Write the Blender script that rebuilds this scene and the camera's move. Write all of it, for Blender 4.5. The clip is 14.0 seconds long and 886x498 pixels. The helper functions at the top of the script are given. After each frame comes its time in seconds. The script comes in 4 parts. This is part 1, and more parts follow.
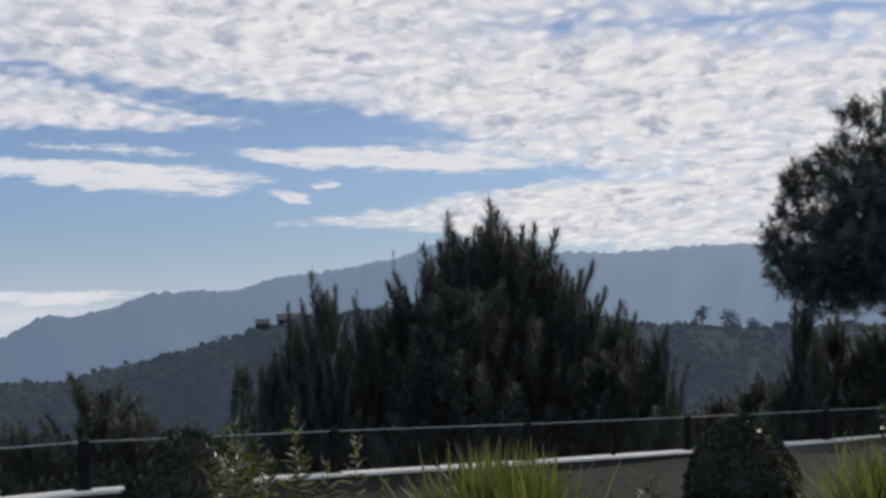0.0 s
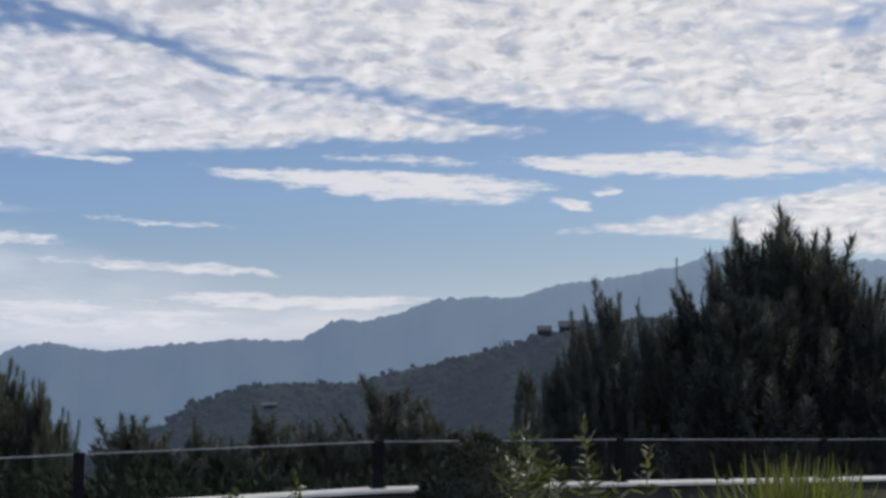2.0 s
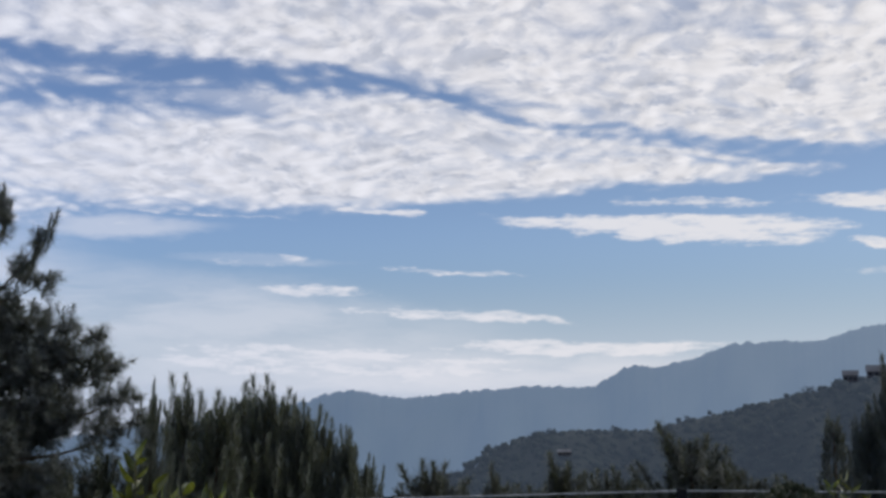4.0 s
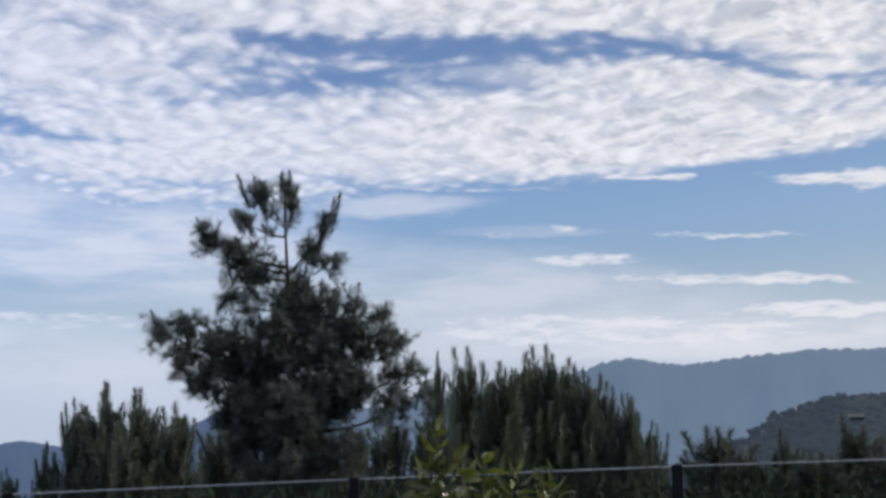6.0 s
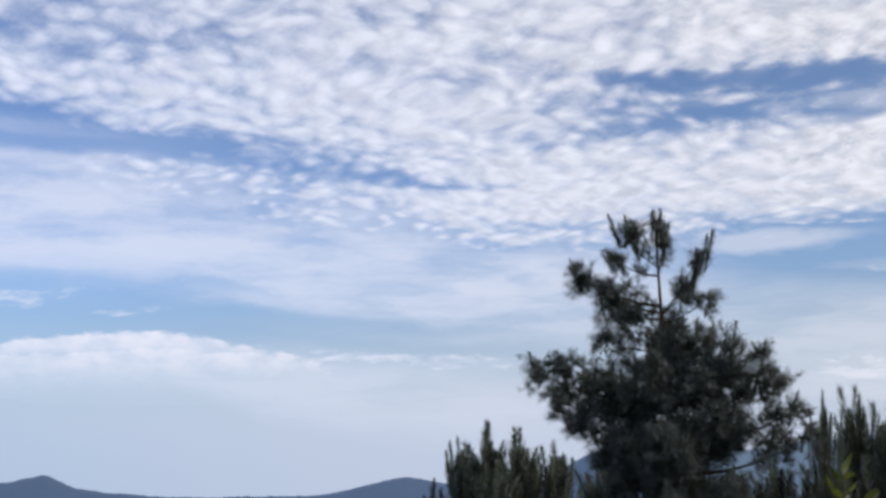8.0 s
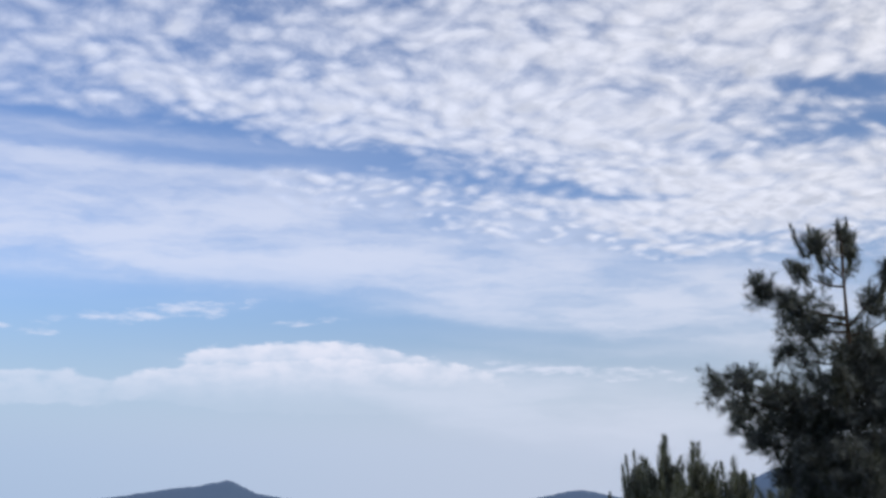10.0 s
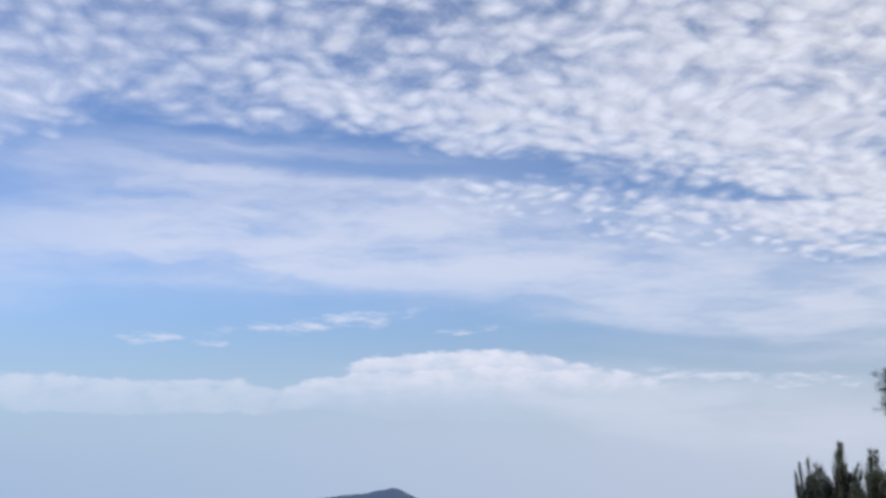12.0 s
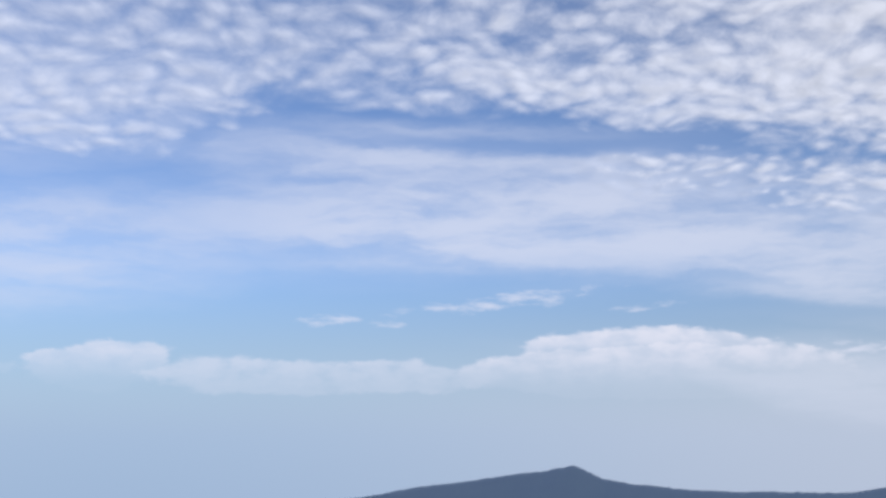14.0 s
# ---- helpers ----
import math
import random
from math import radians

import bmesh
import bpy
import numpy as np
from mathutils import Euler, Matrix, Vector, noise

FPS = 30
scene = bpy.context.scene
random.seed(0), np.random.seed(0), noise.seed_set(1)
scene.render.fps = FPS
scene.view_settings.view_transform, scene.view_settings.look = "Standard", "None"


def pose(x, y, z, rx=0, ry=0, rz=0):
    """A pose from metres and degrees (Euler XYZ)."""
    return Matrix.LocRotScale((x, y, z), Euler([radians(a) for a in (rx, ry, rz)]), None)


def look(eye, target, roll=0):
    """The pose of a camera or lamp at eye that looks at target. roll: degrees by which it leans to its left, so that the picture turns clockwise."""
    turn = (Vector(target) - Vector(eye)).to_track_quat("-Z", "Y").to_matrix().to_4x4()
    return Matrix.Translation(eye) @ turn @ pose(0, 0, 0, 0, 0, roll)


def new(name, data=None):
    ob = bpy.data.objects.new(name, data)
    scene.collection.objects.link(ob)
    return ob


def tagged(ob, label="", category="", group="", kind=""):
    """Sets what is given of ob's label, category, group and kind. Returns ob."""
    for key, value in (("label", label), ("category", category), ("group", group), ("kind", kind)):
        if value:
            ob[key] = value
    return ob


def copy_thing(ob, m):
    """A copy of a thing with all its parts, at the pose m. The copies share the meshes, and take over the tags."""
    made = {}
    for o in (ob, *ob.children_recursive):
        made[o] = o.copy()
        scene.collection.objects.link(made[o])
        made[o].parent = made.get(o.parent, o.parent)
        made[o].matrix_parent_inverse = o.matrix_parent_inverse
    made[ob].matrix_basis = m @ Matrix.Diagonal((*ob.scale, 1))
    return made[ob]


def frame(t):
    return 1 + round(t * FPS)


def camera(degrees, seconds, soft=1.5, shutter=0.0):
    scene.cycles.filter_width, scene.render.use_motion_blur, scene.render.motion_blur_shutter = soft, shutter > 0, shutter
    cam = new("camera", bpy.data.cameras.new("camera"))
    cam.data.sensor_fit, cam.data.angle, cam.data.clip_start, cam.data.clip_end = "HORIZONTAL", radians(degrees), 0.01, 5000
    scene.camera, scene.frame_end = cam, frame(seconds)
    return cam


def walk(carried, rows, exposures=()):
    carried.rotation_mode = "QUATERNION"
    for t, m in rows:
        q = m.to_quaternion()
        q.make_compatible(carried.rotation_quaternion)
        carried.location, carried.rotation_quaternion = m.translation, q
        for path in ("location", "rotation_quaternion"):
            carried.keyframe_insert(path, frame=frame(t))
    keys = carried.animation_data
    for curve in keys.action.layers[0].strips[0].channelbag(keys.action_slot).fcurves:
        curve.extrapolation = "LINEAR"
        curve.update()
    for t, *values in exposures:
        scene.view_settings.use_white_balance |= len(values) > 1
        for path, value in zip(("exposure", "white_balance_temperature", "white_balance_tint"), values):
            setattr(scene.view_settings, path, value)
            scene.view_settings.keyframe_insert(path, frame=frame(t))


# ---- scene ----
EYE = 1.65
cam = camera(40.0, 14.0, soft=3.1)
# seconds, bearing to the left, pitch up, lean to the left
TURNS = [
    (0.0, -0.00, 5.00, -1.30),
    (0.5, 2.15, 5.38, -1.11),
    (1.0, 4.42, 5.43, -0.92),
    (1.5, 7.86, 5.40, -0.28),
    (2.0, 13.24, 5.50, -0.05),
    (2.5, 16.27, 6.31, 0.30),
    (3.0, 20.11, 6.78, 0.46),
    (3.5, 23.76, 7.49, 0.29),
    (6.0, 39.71, 6.40, -1.30),
    (6.5, 44.17, 7.02, -1.13),
    (7.0, 48.92, 7.91, -0.75),
    (7.5, 53.05, 8.61, -0.89),
    (8.0, 57.04, 8.59, -0.85),
    (10.5, 66.71, 9.39, 0.36),
    (11.0, 68.43, 9.47, 0.46),
    (11.5, 70.29, 9.39, 0.29),
    (12.0, 72.85, 9.52, 0.10),
    (12.5, 75.24, 9.88, -0.13),
    (13.0, 77.24, 9.76, -0.63),
    (13.5, 79.59, 9.20, -0.59),
    (14.0, 81.04, 8.53, -0.31),
]


def bearing(az, d, z=0.0):
    """The place d metres off at az degrees to the left of the y axis, at height z."""
    return Vector((-d * math.sin(radians(az)), d * math.cos(radians(az)), z))


# the phone is held at arm's length and turned about the body
ARM = 0.25
walk(cam, [(t, Matrix.Translation(bearing(yaw, ARM, EYE)) @ pose(0, 0, 0, 90 + pitch, 0, yaw) @ pose(0, 0, 0, 0, 0, lean))
           for t, yaw, pitch, lean in TURNS],
     [(0.0, 0.0), (3.5, 0.03), (6.0, 0.12), (8.0, 0.15), (14.0, 0.05)])

# ---- world, sun ----
SUN_AZ, SUN_EL = -42.0, 36.0


class Nodes:
    """Short hands for building a node tree."""

    def __init__(self, tree):
        self.tree = tree

    def node(self, kind, **settings):
        n = self.tree.nodes.new(kind)
        for key, value in settings.items():
            setattr(n, key, value)
        return n

    def put(self, socket, value):
        if isinstance(value, bpy.types.NodeSocket):
            self.tree.links.new(value, socket)
        else:
            socket.default_value = value

    def math(self, op, a, b=0.0, c=0.0, clamp=False):
        n = self.node("ShaderNodeMath", operation=op, use_clamp=clamp)
        for s, v in zip(n.inputs, (a, b, c)):
            self.put(s, v)
        return n.outputs[0]

    def vec(self, op, a, b=(0, 0, 0), out=0):
        n = self.node("ShaderNodeVectorMath", operation=op)
        self.put(n.inputs[0], a)
        self.put(n.inputs[1], b)
        return n.outputs[out]

    def scaled(self, a, k):
        n = self.node("ShaderNodeVectorMath", operation="SCALE")
        self.put(n.inputs[0], a)
        self.put(n.inputs["Scale"], k)
        return n.outputs[0]

    def xyz(self, x, y, z=0.0):
        n = self.node("ShaderNodeCombineXYZ")
        for s, v in zip(n.inputs, (x, y, z)):
            self.put(s, v)
        return n.outputs[0]

    def parts(self, v):
        n = self.node("ShaderNodeSeparateXYZ")
        self.put(n.inputs[0], v)
        return n.outputs

    def noise(self, v, scale, detail=3.0, rough=0.5, colour=False, distort=0.0):
        n = self.node("ShaderNodeTexNoise")
        if v is not None:
            self.put(n.inputs["Vector"], v)
        self.put(n.inputs["Scale"], scale)
        self.put(n.inputs["Detail"], detail)
        self.put(n.inputs["Roughness"], rough)
        self.put(n.inputs["Distortion"], distort)
        return n.outputs["Color" if colour else "Fac"]

    def cells(self, v, scale, smooth=0.6):
        n = self.node("ShaderNodeTexVoronoi", feature="SMOOTH_F1")
        self.put(n.inputs["Vector"], v)
        self.put(n.inputs["Scale"], scale)
        self.put(n.inputs["Smoothness"], smooth)
        return n.outputs["Distance"]

    def ramp(self, x, lo, hi, a=0.0, b=1.0, smooth=True):
        n = self.node("ShaderNodeMapRange", interpolation_type="SMOOTHSTEP" if smooth else "LINEAR")
        for s, v in zip(n.inputs, (x, lo, hi, a, b)):
            self.put(s, v)
        return n.outputs[0]

    def mix(self, f, a, b, mode="MIX"):
        n = self.node("ShaderNodeMix", data_type="RGBA", blend_type=mode)
        self.put(n.inputs[0], f)
        for s, v in zip((n.inputs[6], n.inputs[7]), (a, b)):
            self.put(s, (*v, 1.0) if isinstance(v, tuple) and len(v) == 3 else v)
        return n.outputs[2]


# sheets of small cells, each from one end to the other: bearing and elevation of both ends, half height at both (degrees), weight
FIELDS = [
    (22.5, 15.37, -3.4, 14.94, 1.58, 3.42, 0.95), (11.4, 13.47, -27.9, 10.67, 1.18, 4.47, 0.95), (4.9, 6.39, -24.4, 6.72, 0.37, 3.42, 0.95),
    (0.5, 10.08, -24.5, 8.89, 0.53, 2.89, 0.90), (49.9, 12.02, 10.3, 11.10, 3.03, 0.42, 0.95), (32.9, 17.27, 0.2, 13.84, 1.58, 3.16, 0.95),
    (75.2, 15.80, 45.7, 15.02, 3.16, 3.16, 0.60), (61.8, 11.53, 25.4, 11.88, 1.58, 2.63, 0.85), (45.6, 18.39, 25.0, 16.68, 1.58, 1.58, 0.90),
    (77.7, 19.20, 44.6, 16.68, 2.37, 3.95, 0.62), (66.7, 12.43, 43.9, 9.82, 0.66, 2.11, 0.72), (73.0, 14.59, 49.5, 14.93, 0.79, 2.37, 0.72),
    (103.9, 13.91, 88.2, 15.88, 2.89, 2.37, 0.55), (86.1, 18.52, 62.0, 16.03, 1.84, 3.16, 0.66),
]
FIELDS_LOW = [(39.4, 14.57, 3.6, 11.91, 1.32, 1.05, 0.90), (67.5, 10.57, 44.0, 9.09, 0.79, 1.58, 0.62), (75.0, 12.25, 51.1, 11.94, 1.58, 1.84, 0.62)]
# smooth streaks towards the sun, the same way
STREAKS = [
    (23.3, 8.98, 8.4, 8.28, 0.37, 0.79, 1.00), (18.8, 9.84, 11.7, 9.75, 0.24, 0.21, 0.55), (9.9, 9.74, -5.2, 8.78, 0.47, 0.68, 0.95),
    (8.0, 7.70, 5.9, 7.45, 0.32, 0.26, 0.90), (6.0, 8.22, 4.5, 8.15, 0.26, 0.24, 0.70), (32.2, 9.60, 28.0, 9.33, 0.21, 0.21, 0.85),
    (26.6, 10.36, 22.7, 10.55, 0.21, 0.18, 0.70), (36.0, 5.68, 31.3, 5.75, 0.18, 0.18, 0.75), (29.7, 6.65, 23.1, 6.46, 0.16, 0.11, 0.50),
    (31.8, 4.82, 21.5, 4.26, 0.47, 0.16, 0.70), (41.6, 2.52, 21.2, 2.33, 0.68, 0.63, 0.75), (26.0, 3.10, 13.6, 3.01, 0.37, 0.37, 0.90),
    (20.5, 2.92, 13.7, 3.00, 0.47, 0.32, 0.90),
]
# smooth streaks away from the sun
STREAKS_LEFT = [
    (42.0, 9.32, 34.5, 9.03, 0.13, 0.13, 0.45), (36.9, 5.61, 29.8, 5.62, 0.21, 0.26, 0.70), (38.4, 7.09, 32.6, 6.95, 0.26, 0.26, 0.40),
    (41.2, 2.72, 23.8, 2.07, 0.68, 0.79, 0.70), (45.0, 8.61, 40.2, 8.65, 0.37, 0.26, 0.40), (82.9, 5.61, 72.8, 6.52, 0.37, 0.32, 0.55),
    (85.6, 5.13, 83.3, 5.21, 0.24, 0.24, 0.45), (89.2, 5.24, 85.8, 5.43, 0.37, 0.32, 0.50), (64.3, 3.82, 52.5, 2.89, 0.68, 0.26, 0.50),
    (73.2, 5.67, 68.5, 5.95, 0.21, 0.16, 0.35),
]
# soft veils
VEILS = [
    (92.7, 12.68, 67.4, 12.16, 1.97, 1.58, 0.85), (77.1, 9.95, 47.2, 5.78, 2.37, 2.50, 0.90), (74.6, 3.65, 51.2, 1.08, 0.79, 2.37, 0.55), (47.2, 4.72, 25.9, 3.35, 2.11, 1.58, 0.55),
    (94.5, 10.03, 57.3, 9.41, 2.63, 2.50, 0.95), (65.3, 7.38, 44.1, 5.94, 2.37, 2.37, 0.90), (108.0, 7.78, 88.1, 9.06, 2.89, 2.11, 0.75),
    (106.1, 12.97, 90.1, 14.78, 2.11, 1.84, 0.50), (93.9, 10.49, 75.2, 10.60, 2.37, 2.37, 0.70), (50.6, 5.63, 26.0, 3.25, 2.11, 1.32, 0.60),
    (41.3, 2.02, 15.4, 1.97, 0.89, 0.89, 0.80), (46.3, 8.56, 37.6, 8.53, 0.58, 0.37, 0.60), (38.6, 7.20, 32.6, 6.91, 0.26, 0.21, 0.40),
]
# low banks with a crisp top that melt away below
BANKS = [
    (80.2, 2.72, 62.2, 2.65, 1.05, 1.63, 0.95), (76.4, 3.70, 65.3, 3.42, 1.21, 1.21, 0.95), (100.1, 3.05, 93.7, 2.98, 0.92, 1.26, 0.75),
    (94.9, 2.72, 78.0, 2.39, 1.11, 0.68, 0.60), (105.6, 3.09, 100.1, 2.93, 0.53, 0.37, 0.35),
]
# clear lanes towards the sun
LANES = [
    (21.6, 13.12, 9.6, 11.70, 0.29, 0.53, 0.85), (11.9, 11.79, -3.2, 9.66, 0.47, 0.37, 0.85), (9.6, 8.63, -5.3, 8.11, 0.53, 0.32, 0.85),
    (-11.9, 15.48, -16.4, 13.34, 1.18, 1.05, 0.40), (-16.7, 14.07, -19.4, 13.56, 0.92, 0.66, 0.40), (45.6, 15.87, 32.1, 16.02, 0.89, 0.42, 0.85),
    (32.1, 15.90, 20.6, 13.34, 0.26, 0.32, 0.70), (22.0, 13.67, 0.4, 10.69, 0.24, 0.68, 0.85), (52.7, 16.40, 29.2, 15.28, 0.58, 0.79, 0.80),
    (70.7, 13.21, 54.9, 11.67, 0.68, 0.47, 0.60), (71.4, 6.27, 63.4, 5.55, 0.84, 0.37, 0.80), (58.6, 3.97, 51.5, 3.72, 0.58, 0.37, 0.70),
]
# clear lanes away from the sun
LANES_LEFT = [
    (85.3, 13.45, 65.3, 13.20, 0.63, 0.70, 0.85), (66.7, 12.43, 52.2, 11.30, 0.58, 0.26, 0.50), (88.4, 15.29, 85.9, 15.28, 0.95, 0.63, 0.60),
    (84.3, 18.69, 75.8, 18.01, 0.79, 0.58, 0.40), (90.9, 7.13, 72.0, 6.93, 0.79, 0.58, 0.85), (74.4, 6.23, 54.2, 4.48, 0.68, 0.42, 0.85),
    (93.2, 13.11, 86.0, 17.75, 0.79, 0.68, 0.45), (84.9, 13.59, 72.5, 13.20, 0.63, 0.53, 0.60), (100.5, 12.20, 91.9, 12.12, 0.53, 0.37, 0.50),
    (103.4, 4.84, 90.7, 5.34, 0.47, 0.32, 0.60), (91.8, 7.94, 83.3, 8.83, 0.53, 0.37, 0.50),
]


def build_world():
    world = bpy.data.worlds.new("sky")
    scene.world = world
    world.use_nodes = True
    world.node_tree.nodes.clear()
    k = Nodes(world.node_tree)
    way = k.vec("NORMALIZE", k.node("ShaderNodeTexCoord").outputs["Generated"])
    x, y, z = k.parts(way)
    az = k.math("MULTIPLY", k.math("ARCTAN2", k.math("MULTIPLY", x, -1.0), y), 57.29578)
    el = k.math("MULTIPLY", k.math("ARCSINE", z), 57.29578)
    flat = k.xyz(az, el)
    # ragged edges: two scales of warp, flattened like the streaks
    slow = k.vec("SUBTRACT", k.noise(k.vec("MULTIPLY", flat, (0.10, 0.30, 0)), 1.0, 2.0, 0.5, True), (0.5, 0.5, 0.5))
    fine = k.vec("SUBTRACT", k.noise(k.vec("MULTIPLY", flat, (0.45, 1.5, 0)), 1.0, 4.0, 0.6, True), (0.5, 0.5, 0.5))
    bent = k.vec("ADD", flat, k.vec("ADD", k.vec("MULTIPLY", slow, (5.0, 1.0, 0)), k.vec("MULTIPLY", fine, (2.6, 0.8, 0))))

    def patch(row, soft, before=0.0):
        """One long patch; the next waits for the one before it, which keeps the tree's demand on memory small."""
        a0, e0, a1, e1, h0, h1, weight = row
        n = k.node("ShaderNodeMapping", vector_type="TEXTURE")
        k.put(n.inputs["Vector"], k.scaled(bent, k.math("MULTIPLY_ADD", before, 1e-6, 1.0)))
        n.inputs["Location"].default_value = ((a0 + a1) / 2, (e0 + e1) / 2, 0)
        n.inputs["Rotation"].default_value = (0, 0, math.atan2(e0 - e1, a0 - a1))
        n.inputs["Scale"].default_value = (math.hypot(a0 - a1, e0 - e1) / 2, 1, 1)
        u, v, _ = k.parts(n.outputs[0])
        tall = k.ramp(u, -1.0, 1.0, h1, h0, False)
        return k.ramp(k.vec("LENGTH", k.xyz(u, k.math("DIVIDE", v, tall)), out=1), 1.0 + soft, 1.0 - soft, 0.0, weight)

    deck = k.math("MULTIPLY", k.ramp(k.math("ADD", el, k.math("MULTIPLY", k.parts(slow)[1], 3.0)), 14.0, 16.5), k.ramp(az, 50.0, 80.0, 0.80, 0.48))
    for row in FIELDS + FIELDS_LOW:
        deck = k.math("MAXIMUM", deck, patch(row, 0.42, deck))
    gaps = 1.0
    for row in LANES + LANES_LEFT:
        row = (*row[:4], row[4] * 0.72, row[5] * 0.72, row[6] * 0.78)
        gaps = k.math("MULTIPLY", gaps, k.math("SUBTRACT", 1.0, patch(row, 0.75, gaps if gaps != 1.0 else deck)))
    deck = k.math("MULTIPLY", deck, gaps)
    veil, streak, bank = 0.0, 0.0, 0.0
    ragged = k.noise(k.vec("MULTIPLY", flat, (0.55, 2.4, 0)), 1.0, 5.0, 0.65)
    billow = k.noise(k.vec("MULTIPLY", flat, (0.7, 1.3, 0)), 1.0, 4.0, 0.55)
    for row in VEILS:
        veil = k.math("MAXIMUM", veil, patch(row, 0.55, veil or gaps))
    for row in STREAKS + STREAKS_LEFT:
        streak = k.math("MAXIMUM", streak, patch(row, 0.45, streak or veil))
    for row in BANKS:
        mid, high = (row[1] + row[3]) / 2, max(row[4], row[5])
        fade = k.ramp(el, mid - high * 0.7, mid + high * 0.8, 0.10 if high > 1.15 else 0.5, 1.0)
        edge = k.ramp(k.math("ADD", patch(row, 0.30, bank or streak), k.math("MULTIPLY", k.math("SUBTRACT", billow, 0.5), 0.9)), 0.22, 0.55, 0.0, row[6])
        bank = k.math("MAXIMUM", bank, k.math("MULTIPLY", edge, k.math("MULTIPLY", fade, k.ramp(billow, 0.3, 0.65, 0.65, 1.0))))
    # the deck's small cells lie on a sheet far above, drawn out by the wind
    lift = k.math("ADD", k.math("MAXIMUM", z, 0.02), 0.24)
    sheet = k.xyz(k.math("DIVIDE", x, lift), k.math("DIVIDE", y, lift))
    sheet = k.vec("ADD", sheet, k.scaled(k.noise(sheet, 5.0, 2.0, 0.5, True), 0.11))
    big = k.noise(sheet, 2.6, 3.0, 0.55)

    def curds(at):
        cells = k.ramp(k.cells(at, 24.0, 0.6), 0.72, 0.12, 0, 1, False)
        fluff = k.noise(at, 30.0, 5.0, 0.66)
        waves = k.noise(k.vec("MULTIPLY", at, (1.0, 0.6, 1.0)), 11.0, 2.0, 0.5)
        return k.math("SUBTRACT", k.math("ADD", k.math("MULTIPLY", cells, 0.46), k.math("ADD", k.math("MULTIPLY", fluff, 0.75), k.math("MULTIPLY", waves, 0.60))), 0.90)

    curd = curds(sheet)
    # the same a little nearer the sun: where it is thinner there, the light comes through
    sunward = bearing(SUN_AZ, 0.020)
    relief = k.math("SUBTRACT", curd, curds(k.vec("ADD", sheet, (sunward.x, sunward.y, 0.0))))
    body = k.math("ADD", deck, k.math("MULTIPLY", curd, k.ramp(az, 70.0, 92.0, 1.02, 0.62)))
    body = k.math("ADD", body, k.math("MULTIPLY", k.math("SUBTRACT", big, 0.5), 0.75))
    deck_cover = k.math("MULTIPLY", k.ramp(body, -0.05, 0.95, 0.0, 1.0), k.ramp(deck, 0.0, 0.35))
    # thin milky cover between the cells
    deck_cover = k.math("MAXIMUM", deck_cover, k.math("MULTIPLY", k.ramp(deck, 0.2, 0.85), k.math("MULTIPLY", k.ramp(big, 0.3, 0.7, 0.40, 0.76), k.math("ADD", k.ramp(az, 25.0, 65.0, 1.0, 0.48), k.ramp(az, 80.0, 95.0, 0.0, 0.22)))))
    wisp = k.noise(k.vec("MULTIPLY", bent, (0.13, 0.65, 0)), 1.0, 5.0, 0.58)
    veil_cover = k.math("MULTIPLY", k.math("MULTIPLY", veil, gaps), k.ramp(wisp, 0.28, 0.62, 0.35, 1.0))
    streak_cover = k.ramp(k.math("ADD", streak, k.math("MULTIPLY", k.math("SUBTRACT", ragged, 0.54), 2.5)), 0.05, 0.95)
    streak_cover = k.math("MULTIPLY", streak_cover, k.ramp(streak, 0.02, 0.4))
    cover = k.math("MAXIMUM", k.math("MULTIPLY", deck_cover, 0.95), k.math("MULTIPLY", veil_cover, 0.85))
    cover = k.math("MAXIMUM", cover, k.math("MAXIMUM", k.math("MULTIPLY", streak_cover, 0.9), k.math("MULTIPLY", bank, 0.95)))

    sky = k.node("ShaderNodeTexSky", sky_type="NISHITA", sun_disc=False, altitude=1200.0, air_density=1.0,
                 dust_density=0.6, ozone_density=2.0)
    sky.sun_elevation, sky.sun_rotation = radians(SUN_EL), radians(-SUN_AZ)
    # clouds: lit through towards the sun, greyer where thick
    to_sun = k.vec("DOT_PRODUCT", way, tuple(bearing(SUN_AZ, math.cos(radians(SUN_EL)), math.sin(radians(SUN_EL)))), out=1)
    glow = k.ramp(to_sun, -0.45, 0.80)
    clear = k.mix(1.0, sky.outputs[0], k.mix(glow, SKY_TINT, SKY_TINT_SUN), "MULTIPLY")
    pale = k.mix(glow, CLOUD_FAR, CLOUD_NEAR)
    thick = k.math("MULTIPLY", k.ramp(k.noise(sheet, 16.0, 4.0, 0.6), 0.44, 0.68), k.ramp(body, 0.45, 1.0))
    cloud = k.mix(k.math("MULTIPLY", thick, k.ramp(glow, 0.0, 1.0, 0.30, 0.92)), pale, CLOUD_GREY)
    light = k.math("MULTIPLY_ADD", k.math("MULTIPLY", relief, k.ramp(deck, 0.1, 0.5)), k.ramp(glow, 0.0, 1.0, 0.22, 0.30), 1.0)
    cloud = k.mix(1.0, cloud, k.xyz(light, light, light), "MULTIPLY")
    clear = k.mix(k.ramp(el, 9.0, 3.0, 0.0, 0.22), clear, (0.0, 0.0, 0.0))
    cloud = k.mix(k.math("MULTIPLY", bank, 0.75), cloud, BANK_TOP)
    # haze low over the land
    low = k.ramp(el, 7.0, -0.5)
    hazy = k.mix(k.math("MULTIPLY", low, 0.85), clear, k.mix(k.ramp(az, 100.0, 50.0), HAZE, HAZE_SUN))
    both = k.mix(cover, hazy, cloud)
    bg = k.node("ShaderNodeBackground")
    k.put(bg.inputs["Color"], both)
